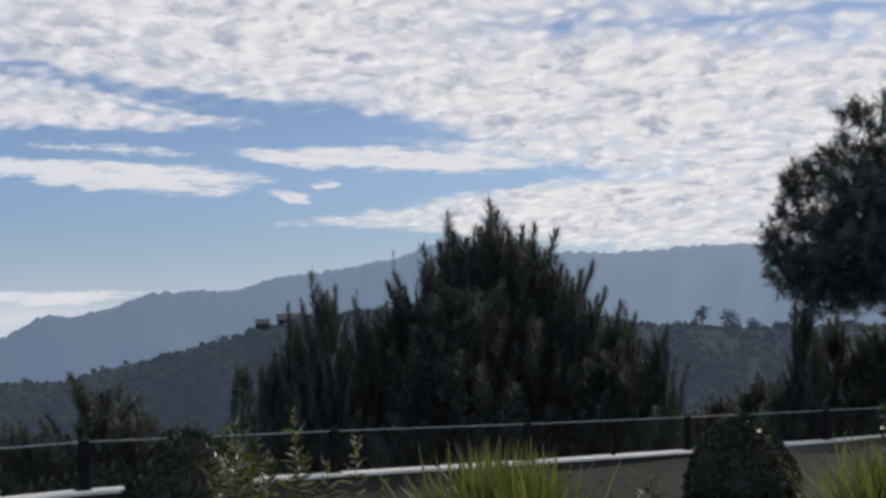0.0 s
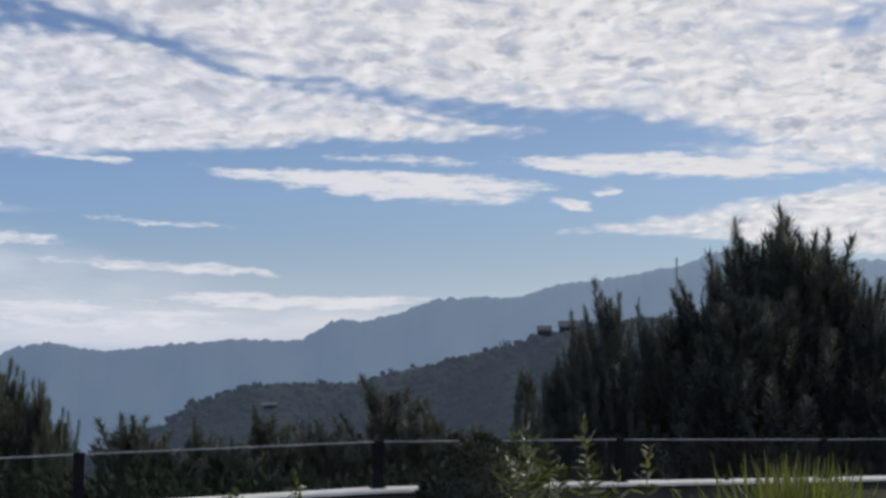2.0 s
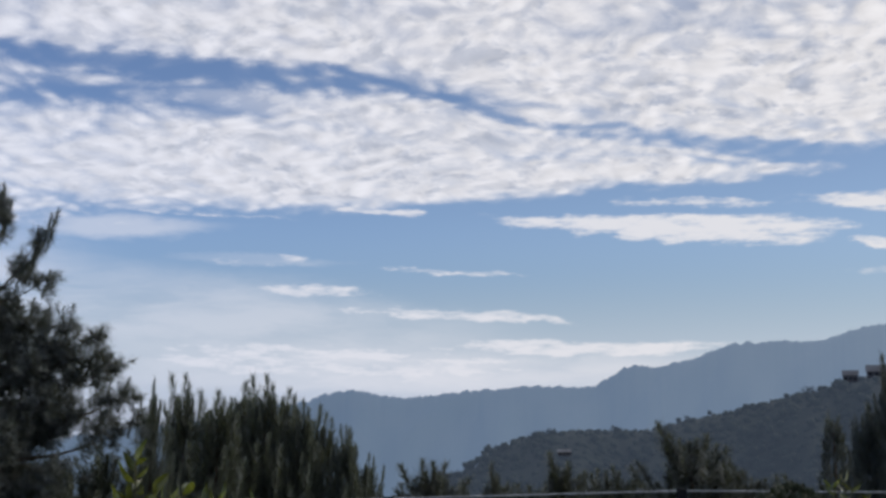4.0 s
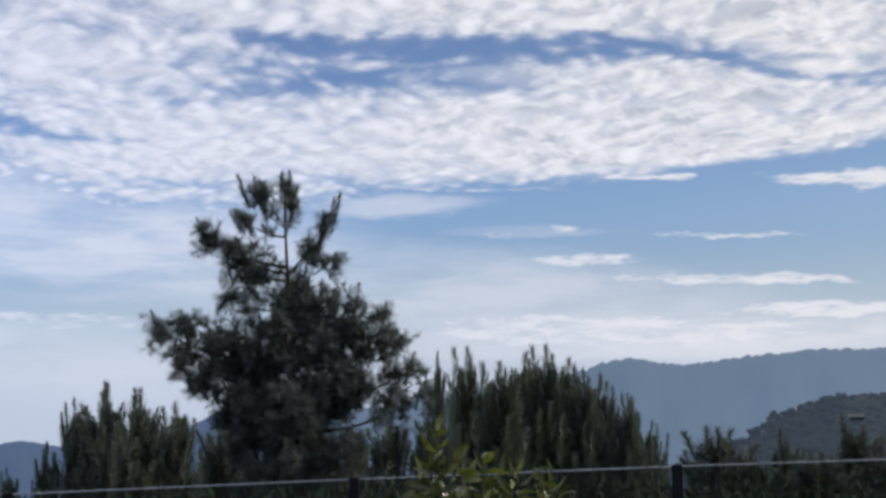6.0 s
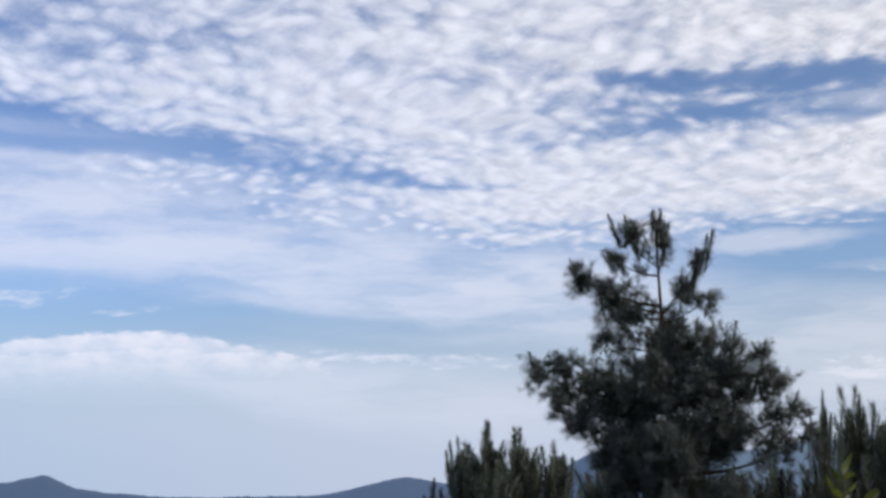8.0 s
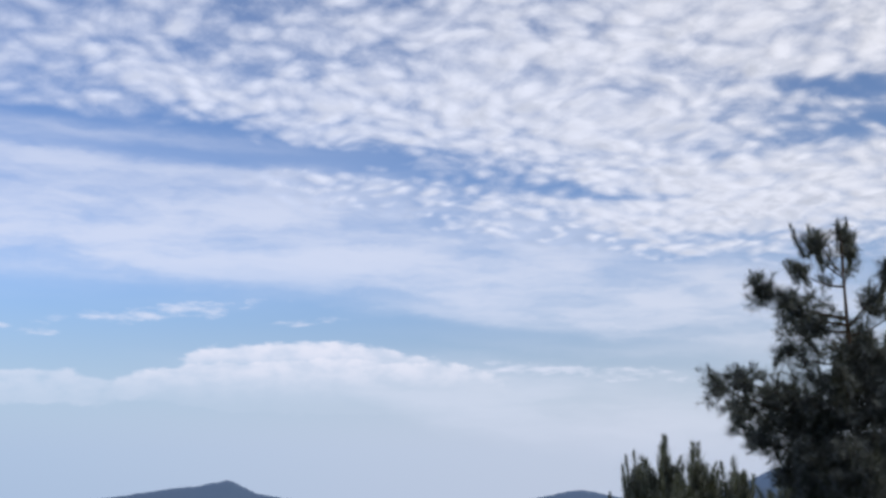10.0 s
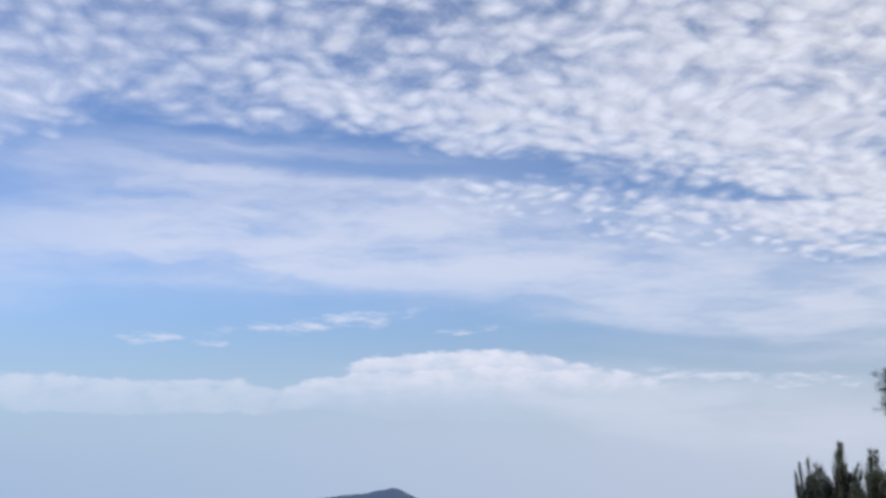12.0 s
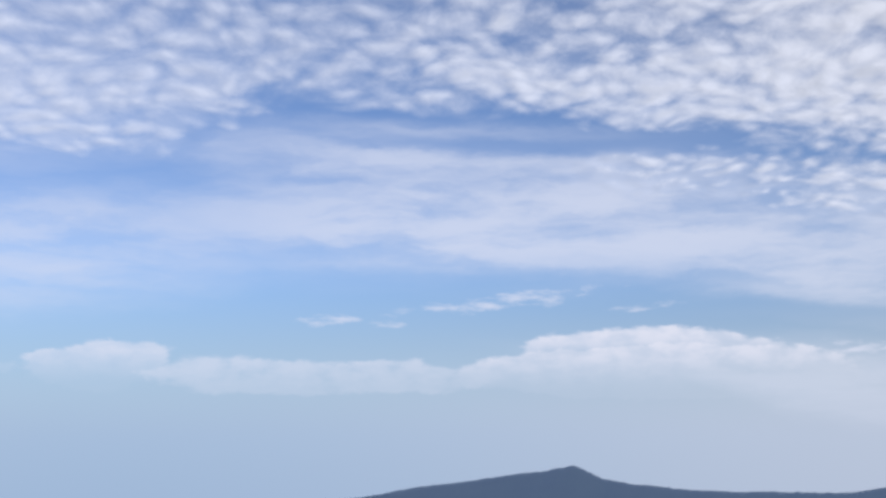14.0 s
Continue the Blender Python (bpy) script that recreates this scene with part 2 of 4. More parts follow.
    bg.inputs["Strength"].default_value = 0.1
    out = k.node("ShaderNodeOutputWorld")
    k.put(out.inputs["Surface"], bg.outputs[0])


SKY_TINT = (0.91, 1.0, 1.26)
SKY_TINT_SUN = (0.80, 0.77, 0.80)
CLOUD_FAR = (6.4, 6.9, 8.5)
CLOUD_NEAR = (7.9, 7.7, 7.8)
CLOUD_GREY = (3.7, 4.1, 5.1)
BANK_TOP = (7.9, 7.9, 8.9)
HAZE = (3.4, 4.8, 7.1)
HAZE_SUN = (5.1, 5.8, 7.4)
build_world()

sun = new("sun", bpy.data.lights.new("sun", "SUN"))
sun.data.energy, sun.data.angle, sun.data.color = 2.0, radians(0.6), (1.0, 0.93, 0.82)
sun.matrix_world = look(bearing(SUN_AZ, 60, 60 * math.tan(radians(SUN_EL))), (0, 0, 0))


# ---- materials ----
def material(name, colour, rough=0.8, vary=0.25, scale=3.0, bump=0.0, metal=0.0, second=None, patch=0.4, island=0.0, translucent=0.0, glow=None, glow_sun=None):
    """A plain surface: grain and larger blotches over one or two base colours, with some relief; glow adds haze as
    emission.
    """
    m = bpy.data.materials.new(name)
    m.use_nodes = True
    m.node_tree.nodes.clear()
    k = Nodes(m.node_tree)
    place = k.node("ShaderNodeTexCoord").outputs["Object"]
    fine = k.noise(place, scale * 8, 4.0, 0.6)
    broad = k.noise(place, scale, 3.0, 0.55)
    base = k.mix(k.ramp(broad, 0.5 - patch / 2, 0.5 + patch / 2), colour, second or tuple(c * 0.7 for c in colour))
    value = k.math("ADD", 1.0 - vary, k.math("MULTIPLY", fine, 2 * vary))
    if island:
        rnd = k.node("ShaderNodeNewGeometry").outputs["Random Per Island"]
        value = k.math("MULTIPLY", value, k.math("ADD", 1.0 - island, k.math("MULTIPLY", rnd, 2 * island)))
    base = k.mix(1.0, base, k.xyz(value, value, value), "MULTIPLY")
    p = k.node("ShaderNodeBsdfPrincipled")
    k.put(p.inputs["Base Color"], base)
    k.put(p.inputs["Roughness"], k.ramp(fine, 0.2, 0.8, max(rough - 0.1, 0.05), min(rough + 0.1, 1.0)))
    p.inputs["Metallic"].default_value = metal
    if bump:
        b = k.node("ShaderNodeBump")
        b.inputs["Strength"].default_value = bump
        b.inputs["Distance"].default_value = 0.02
        k.put(b.inputs["Height"], fine)
        k.put(p.inputs["Normal"], b.outputs[0])
    shader = p.outputs[0]
    p.inputs["Specular IOR Level"].default_value = 0.5 if rough < 0.6 else 0.08
    # haze painted as emission, shifting to a second colour towards the sun
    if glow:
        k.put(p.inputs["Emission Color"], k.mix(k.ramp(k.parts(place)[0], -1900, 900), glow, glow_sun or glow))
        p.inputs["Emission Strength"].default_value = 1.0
    if translucent:
        t = k.node("ShaderNodeBsdfTranslucent")
        k.put(t.inputs["Color"], k.mix(1.0, base, (1.9, 1.9, 0.9), "MULTIPLY"))
        s = k.node("ShaderNodeMixShader")
        s.inputs[0].default_value = translucent
        k.put(s.inputs[1], shader)
        k.put(s.inputs[2], t.outputs[0])
        shader = s.outputs[0]
    k.put(k.node("ShaderNodeOutputMaterial").inputs["Surface"], shader)
    return m


def glass_material():
    m = bpy.data.materials.new("clear glass")
    m.use_nodes = True
    m.node_tree.nodes.clear()
    k = Nodes(m.node_tree)
    place = k.node("ShaderNodeTexCoord").outputs["Object"]
    clear, gloss, mixed = k.node("ShaderNodeBsdfTransparent"), k.node("ShaderNodeBsdfGlossy"), k.node("ShaderNodeMixShader")
    clear.inputs["Color"].default_value = (0.86, 0.89, 0.89, 1)
    gloss.inputs["Roughness"].default_value = 0.04
    k.put(mixed.inputs[0], k.ramp(k.noise(place, 2.0, 4.0), 0.2, 0.8, 0.03, 0.06))
    k.put(mixed.inputs[1], clear.outputs[0])
    k.put(mixed.inputs[2], gloss.outputs[0])
    k.put(k.node("ShaderNodeOutputMaterial").inputs["Surface"], mixed.outputs[0])
    return m


M_NEEDLE = material("pine needles", (0.098, 0.108, 0.108), 0.7, 0.25, 1.2, second=(0.082, 0.092, 0.094), island=0.30, translucent=0.14)
# lighter copy of the needles, with haze put into the base colour
M_NEEDLE_HAZY = material("pine needles paled for haze", (0.116, 0.130, 0.124), 0.65, 0.25, 1.2, second=(0.096, 0.110, 0.104), island=0.30, translucent=0.18)
M_BARK = material("pine bark", (0.10, 0.075, 0.055), 0.9, 0.35, 6.0, 0.6)
M_BROAD = material("broad leaves", (0.030, 0.042, 0.028), 0.7, 0.25, 1.5, second=(0.024, 0.034, 0.024), island=0.4, translucent=0.05)
M_BALL = material("clipped hedge leaves", (0.022, 0.032, 0.014), 0.5, 0.25, 4.0, island=0.45, translucent=0.15)
M_BLADE = material("grass blades", (0.085, 0.115, 0.028), 0.45, 0.2, 5.0, second=(0.15, 0.15, 0.05), island=0.45, translucent=0.35)
M_SHRUB = material("shrub leaves", (0.110, 0.120, 0.028), 0.26, 0.2, 6.0, second=(0.050, 0.068, 0.020), island=0.5, translucent=0.22)
M_VARIEGATED = material("variegated leaves", (0.055, 0.070, 0.030), 0.28, 0.3, 8.0, second=(0.20, 0.20, 0.12), island=0.5, translucent=0.25)
M_STEM = material("green stem", (0.10, 0.10, 0.05), 0.7, 0.25, 10.0)
M_POST = material("dark painted steel", (0.010, 0.011, 0.014), 0.85, 0.25, 6.0, 0.15, second=(0.014, 0.015, 0.018))
M_RAIL = material("brushed steel", (0.45, 0.46, 0.48), 0.35, 0.15, 12.0, 0.1, metal=0.8)
M_KERB = material("pale kerb paint", (0.62, 0.62, 0.60), 0.55, 0.15, 2.0, 0.3, second=(0.50, 0.50, 0.47))
M_TERRACE = material("grey terrace screed", (0.034, 0.032, 0.029), 0.9, 0.3, 0.8, 0.4, second=(0.018, 0.020, 0.015))
M_LAND = material("wooded land", (0.040, 0.055, 0.030), 0.95, 0.35, 0.08, 0.5, second=(0.07, 0.08, 0.04))
# hill surfaces: dark base colours, with the haze added as their own emission
M_NEAR_HILL = material("wooded hill with haze glow", (0.009, 0.013, 0.010), 0.95, 0.35, 0.03, 0.0, second=(0.014, 0.018, 0.013), glow=(0.031, 0.041, 0.059))
# ground between the crowns: shade put into a darker base, same haze glow
M_HILL_SOIL = material("hill ground with painted shade and haze", (0.005, 0.008, 0.006), 0.95, 0.3, 0.03, 0.0, second=(0.007, 0.010, 0.007), glow=(0.031, 0.041, 0.059))
M_MID_HILL = material("mid hill with haze glow", (0.012, 0.018, 0.014), 0.95, 0.4, 0.01, 0.0, glow=(0.062, 0.098, 0.185))
# the far range's painted haze is brighter on its sunward side
M_FAR_HILL = material("far mountain with haze glow", (0.010, 0.014, 0.012), 0.95, 0.3, 0.004, 0.0, second=(0.013, 0.016, 0.013), glow=(0.105, 0.155, 0.240), glow_sun=(0.165, 0.225, 0.315))
M_FACE = material("dark wall render", (0.055, 0.052, 0.050), 0.9, 0.3, 1.5, 0.4, second=(0.035, 0.034, 0.032))
# house walls: distance haze put into a darker, bluish base colour
M_WALL = material("render toned for haze", (0.10, 0.10, 0.11), 0.8, 0.2, 0.5, 0.1)
M_ROOF = material("zinc roof", (0.09, 0.10, 0.12), 0.5, 0.2, 0.3, 0.1)
M_MAST = material("galvanised mast steel", (0.22, 0.24, 0.27), 0.7, 0.2, 0.5)
M_GLASS = glass_material()


# ---- mesh helpers ----
def part(name, data, mat, parent=None, label="", m=None):
    """Links a bmesh, a mesh, or (vertices, faces) as one mesh object under a thing."""
    if isinstance(data, bmesh.types.BMesh):
        mesh = bpy.data.meshes.new(name)
        data.to_mesh(mesh)
        data.free()
    elif isinstance(data, tuple):
        mesh = bpy.data.meshes.new(name)
        v, f = np.asarray(data[0], dtype=np.float32), np.asarray(data[1], dtype=np.int32)
        n, c = f.shape
        mesh.vertices.add(len(v))
        mesh.vertices.foreach_set("co", v.ravel())
        mesh.loops.add(n * c)
        mesh.loops.foreach_set("vertex_index", f.ravel())
        mesh.polygons.add(n)
        mesh.polygons.foreach_set("loop_start", np.arange(n, dtype=np.int32) * c)
        mesh.update(calc_edges=True)
    else:
        mesh = data
    if mat and not mesh.materials:
        mesh.materials.append(mat)
    ob = new(name, mesh)
    if parent:
        ob.parent = parent
    if m is not None:
        ob.matrix_basis = m
    if label:
        tagged(ob, label)
    return ob


def smooth(ob):
    ob.data.polygons.foreach_set("use_smooth", np.ones(len(ob.data.polygons), dtype=bool))
    return ob


def box(size, centre=(0, 0, 0), bevel=0.0, turn=0.0, bm=None):
    bm = bm or bmesh.new()
    made = bmesh.ops.create_cube(bm, size=1.0, matrix=pose(*centre, 0, 0, turn) @ Matrix.Diagonal((*size, 1)))
    if bevel:
        edges = {e for v in made["verts"] for e in v.link_edges}
        bmesh.ops.bevel(bm, geom=list(edges), offset=bevel, segments=2, affect="EDGES")
    return bm


def tube(points, radii, sides=7):
    """Vertices and quad faces of a tapered tube along points."""
    pts = np.asarray([tuple(p) for p in points], dtype=float)
    verts, faces = [], []
    for i, p in enumerate(pts):
        d = pts[min(i + 1, len(pts) - 1)] - pts[max(i - 1, 0)]
        d /= np.linalg.norm(d) + 1e-9
        a = np.cross(d, (0.31, 0.95, 0.02) if abs(d[2]) > 0.8 else (0, 0, 1))
        a /= np.linalg.norm(a)
        b = np.cross(d, a)
        for j in range(sides):
            w = 2 * math.pi * j / sides
            verts.append(p + radii[i] * (math.cos(w) * a + math.sin(w) * b))
    for i in range(len(pts) - 1):
        for j in range(sides):
            faces.append((i * sides + j, i * sides + (j + 1) % sides, (i + 1) * sides + (j + 1) % sides, (i + 1) * sides + j))
    return np.array(verts), np.array(faces)


def joined(pieces):
    vs, fs, n = [], [], 0
    for v, f in pieces:
        vs.append(v)
        fs.append(f + n)
        n += len(v)
    return np.concatenate(vs), np.concatenate(fs)


def strew(template, places, ways, sizes, rng):
    """Copies of a template (which grows along +z) at places, along ways, as one set of vertices and faces."""
    v, f = template
    places, ways, sizes = np.asarray(places), np.asarray(ways), np.asarray(sizes)
    ways = ways / np.linalg.norm(ways, axis=1, keepdims=True)
    helper = rng.normal(size=ways.shape)
    a = np.cross(ways, helper)
    a /= np.linalg.norm(a, axis=1, keepdims=True)
    b = np.cross(ways, a)
    turn = np.stack([a, b, ways], axis=2)
    out = np.einsum("nij,vj->nvi", turn, v) * sizes[:, None, None] + places[:, None, :]
    faces = f[None] + (np.arange(len(places)) * len(v))[:, None, None]
    return out.reshape(-1, 3), faces.reshape(-1, f.shape[1])


def shoot_template(count, rng, spread=0.8, width=0.05, length=0.42):
    """A pine shoot one metre long: needles all round a thin stem, pointing forward, densest at the tip."""
    verts, faces = [], []
    for i in range(count):
        h = 0.12 + 0.78 * (i + rng.random()) / count
        w = rng.random() * 2 * math.pi
        out = np.array([math.cos(w), math.sin(w), 0])
        side = np.array([-math.sin(w), math.cos(w), 0])
        d = out * spread * (1.15 - 0.6 * h) + np.array([0, 0, 0.75])
        d /= np.linalg.norm(d)
        base = np.array([0, 0, h]) + out * 0.015
        ln = length * (0.7 + 0.5 * rng.random())
        n = len(verts)
        verts += [base - side * width * 0.5, base + side * width * 0.5, base + d * ln]
        faces.append((n, n + 1, n + 2))
    n = len(verts)
    verts += [np.array([0.02, 0, 0]), np.array([-0.02, 0.0, 0]), np.array([0, 0, 1.0])]
    faces.append((n, n + 1, n + 2))
    return np.array(verts), np.array(faces)


def leaf_template(width=0.4, fold=0.12, droop=0.25):
    """One pointed leaf a metre long, folded along its rib and drooping; faces in two rows."""
    rows = [(0.0, 0.04), (0.25, 0.8), (0.5, 1.0), (0.78, 0.6), (1.0, 0.03)]
    verts, faces = [], []
    for t, w in rows:
        y = -droop * t * t
        verts += [(-0.5 * width * w, y + fold * w * 0.5, t), (0, y, t), (0.5 * width * w, y + fold * w * 0.5, t)]
    for i in range(len(rows) - 1):
        a = 3 * i
        faces += [(a, a + 1, a + 4, a + 3), (a + 1, a + 2, a + 5, a + 4)]
    return np.array(verts), np.array(faces)


def plain_leaf():
    """A folded leaf of two faces."""
    return np.array([(-0.25, 0.08, 0.45), (0, 0, 0), (0, -0.15, 1.0), (0.25, 0.08, 0.45)]), np.array([(0, 1, 2), (1, 3, 2)])


RNG = np.random.default_rng(11)
SHOOTS = [shoot_template(17, RNG, 0.62, 0.060, 0.36)]


def plume_template(count, rng):
    """An upswept pine branch end one metre long: needles all round it, fullest in the middle, with a blunt tip."""
    h = 0.02 + 0.94 * (np.arange(count) + rng.random(count)) / count
    w = rng.random(count) * 2 * math.pi
    out = np.stack([np.cos(w), np.sin(w), 0 * w], 1)
    side = np.stack([-np.sin(w), np.cos(w), 0 * w], 1) * 0.011
    flare = (0.62 - 0.30 * h ** 3) * (0.7 + 0.6 * rng.random(count))
    d = out * flare[:, None] + np.array([0, 0, 0.62])
    d /= np.linalg.norm(d, axis=1, keepdims=True)
    ln = (0.22 - 0.10 * h ** 4) * (0.75 + 0.5 * rng.random(count))
    base = np.stack([0 * h, 0 * h, h], 1) + out * 0.012
    verts = np.stack([base - side, base + side, base + d * ln[:, None]], 1).reshape(-1, 3)
    return verts, np.arange(3 * count).reshape(-1, 3)


PLUME = plume_template(140, RNG)
TUFT = shoot_template(26, RNG, 1.5, 0.045, 0.62)


# ---- land, hills ----
FENCE_AZ, FENCE_D = 38.5, 13.0
FENCE_OUT = bearing(FENCE_AZ, 1.0)
FENCE_RUN = Vector((math.cos(radians(FENCE_AZ)), math.sin(radians(FENCE_AZ)), 0))


def land(x, y):
    """The height of the ground: a level garden as far as the fence, then a slope down into a valley."""
    q = x * FENCE_OUT.x + y * FENCE_OUT.y - FENCE_D
    if q < 0.4:
        return -0.30
    q -= 0.4
    z = -0.3 - 2.6 * (1 - math.exp(-q / 5)) - 430 * (1 - math.exp(-q / 1500)) * min(1, q / 120 + 0.35)
    return z + 0.5 * min(q / 20, 1) * noise.noise((x / 14, y / 14, 0)) + min(q / 200, 1) * 8 * noise.noise((x / 160, y / 160, 3))


def build_land():
    rings = [0.0] + [2.0 * 1.165 ** i for i in range(52)]
    rings = [r for r in rings if r < 4700] + [4800]
    n = 160
    verts, faces = [], []
    for r in rings:
        for j in range(n):
            a = 2 * math.pi * j / n
            x, y = -r * math.sin(a), r * math.cos(a)
            verts.append((x, y, land(x, y)))
    for i in range(len(rings) - 1):
        for j in range(n):
            faces.append((i * n + j, i * n + (j + 1) % n, (i + 1) * n + (j + 1) % n, (i + 1) * n + j))
    ob = smooth(part("ground", (verts, faces), M_LAND))
    tagged(ob, "dark wooded land falling from the garden into a valley", "ground", kind="structure")


RIDGE_POINTS = {}


def ridge(name, label, crest, d, deep, mat, rough, fine, step=0.06, foot=-70.0, seed=0.0):
    """A range of hills: its crest goes through a few bearings and elevations, broken up by noise, with spurs down to the valley."""
    az0, az1 = crest[0][0], crest[-1][0]
    cols, rows = int(abs(az1 - az0) / step) + 1, 18
    xs, ys = [c[0] for c in crest], [c[1] for c in crest]
    verts, faces = [], []
    for j in range(cols):
        az = az0 + (az1 - az0) * j / (cols - 1)
        i = max(i for i in range(len(xs) - 1) if xs[i] <= az + 1e-9)
        u = (az - xs[i]) / (xs[i + 1] - xs[i])
        el = ys[i] + (ys[i + 1] - ys[i]) * (u * u * (3 - 2 * u) * 0.5 + u * 0.5)
        el += rough * noise.fractal((az * 0.55, seed, 0), 0.9, 2.1, 4)
        bumps = d * radians(fine) * noise.fractal((az * 3.0, seed + 9, 0), 0.6, 2.3, 5)
        top = EYE + d * math.tan(radians(el))
        for r in range(rows):
            t = r / (rows - 3) if r < rows - 2 else 1.0 + (r - rows + 3) * 0.2
            dist = d - deep * (1 - t)
            lift = (1 - (1 - min(t, 1)) ** 1.5) if t <= 1 else 1 - 1.6 * (t - 1)
            spur = math.sin(min(t, 1) * math.pi) * noise.fractal((az * 0.35 + 1.5 * t, seed + 20, t * 2), 0.8, 2.0, 2)
            dist -= spur * deep * 0.10
            z = foot + (top - foot) * lift
            if 0 < t < 1:
                z += (top - foot) * 0.03 * spur
            if t <= 1:
                z += bumps * t ** 24
            verts.append(bearing(az, dist, z))
    for j in range(cols - 1):
        for r in range(rows - 1):
            a = j * rows + r
            faces.append((a, a + rows, a + rows + 1, a + 1))
    RIDGE_POINTS[name] = [(verts[j * rows + r], r / (rows - 3), verts[j * rows + r - 1]) for j in range(0, cols, 2) for r in range(4, rows - 2)]
    ob = smooth(part(name, (verts, faces), mat))
    tagged(ob, label, "mountain" if d > 1500 else "hill", kind="structure")
    return ob


# ---- fence ----
POST_RUN = (-12.0, -8.4, -4.86, -1.25, 2.08, 5.33, 8.54, 11.78, 15.2, 18.9, 22.7)
RAIL_DROP = (1.16, 1.08, 1.018, 0.936, 0.874, 0.835, 0.896, 0.98, 1.05, 1.115, 1.17)
GLASS_H = 0.52


def along(s, z=0.0, out=0.0):
    return FENCE_OUT * (FENCE_D + out) + FENCE_RUN * s + Vector((0, 0, z))


def bar_between(a, b, w, h, bevel=0.0, gap=0.0):
    """A bar from a to b, w wide and h high, as a bmesh."""
    a, b = Vector(a), Vector(b)
    d = (b - a).normalized()
    a, b = a + d * gap, b - d * gap
    bm = box(((b - a).length, w, h), bevel=bevel)
    turn = d.to_track_quat("X", "Z").to_matrix().to_4x4()
    bmesh.ops.transform(bm, matrix=Matrix.Translation((a + b) / 2) @ turn, verts=bm.verts)
    return bm


def build_fence():
    fence = tagged(new("glass_fence"), "low glass balustrade with dark steel posts and thin top rail", "fence")
    posts = [(s, EYE - drop) for s, drop in zip(POST_RUN, RAIL_DROP)]
    yaw = FENCE_AZ
    for s, top in posts:
        base = top - GLASS_H
        p = part("post", box((0.105, 0.07, GLASS_H + 0.012), along(s, base + GLASS_H / 2 + 0.004), 0.006, yaw), M_POST, fence, "dark steel post")
        part("base_plate", box((0.16, 0.13, 0.012), along(s, base + 0.006), 0.003, yaw), M_POST, p)
        part("edge_strip", box((0.10, 0.008, GLASS_H - 0.06), along(s + 0.12, base + GLASS_H / 2), 0, yaw), M_GLASS, p, "clear glass edge strip")
    for (s0, t0), (s1, t1) in zip(posts, posts[1:]):
        part("top_rail", bar_between(along(s0, t0 - 0.006), along(s1, t1 - 0.006), 0.035, 0.014, 0.003, 0.055), M_RAIL, fence, "thin brushed steel rail")
        mid, mt = (s0 + s1) / 2, (t0 + t1) / 2
        for sa, ta, sb, tb in ((s0 + 0.18, t0, mid - 0.008, mt), (mid + 0.008, mt, s1 - 0.06, t1)):
            pane = bar_between(along(sa, ta - GLASS_H / 2 + 0.01), along(sb, tb - GLASS_H / 2 + 0.01), 0.010, GLASS_H - 0.07)
            ob = part("pane", pane, M_GLASS, fence, "clear glass pane")
            ob.visible_shadow = False
        part("clamp", box((0.05, 0.06, 0.075), along(mid, mt - GLASS_H + 0.035), 0.006, yaw), M_POST, fence, "small dark glass clamp")
    # the kerb it stands on, and the garden terrace before it
    for name, mat, rows, label in (
            ("kerb", M_KERB, ((-0.18, -0.04), (-0.185, -0.010), (-0.175, 0.0), (0.175, 0.0), (0.185, -0.010), (0.18, -0.04)), "pale sunlit coping under the glass fence"),
            ("wall_garden", M_FACE, ((-0.15, -0.7), (-0.15, -0.04), (0.15, -0.04), (0.15, -1.0)), "low dark rendered wall under the coping")):
        verts, faces, n = [], [], len(rows)
        for s, top in posts:
            verts += [along(s, top - GLASS_H + z, out) for out, z in rows]
        for i in range(len(posts) - 1):
            faces += [(i * n + j, i * n + j + 1, i * n + n + 1 + j, i * n + n + j) for j in range(n - 1)]
        tagged(part(name, (verts, faces), mat), label, "kerb" if mat == M_KERB else "wall", kind="structure")
    bm = bmesh.new()
    bmesh.ops.create_grid(bm, x_segments=60, y_segments=40, size=0.5)
    for v in bm.verts:
        p = along(v.co.x * 60 + 6, 0, -0.15 + (v.co.y - 0.5) * 30)
        v.co = (p.x, p.y, 0.012 * noise.noise(p * 0.7) - 0.01)
    tagged(part("pavement", bm, M_TERRACE), "weathered grey terrace ground before the fence", "terrace", kind="structure")


# ---- trees ----
def bend(a, b, rise, n=6):
    """Points from a to b on a bow that hangs at first and then turns up by rise."""
    a, b = np.array(a, float), np.array(b, float)
    return [a + (b - a) * t + np.array([0, 0, -rise * math.sin(t * math.pi) * 0.5]) for t in np.linspace(0, 1, n)]


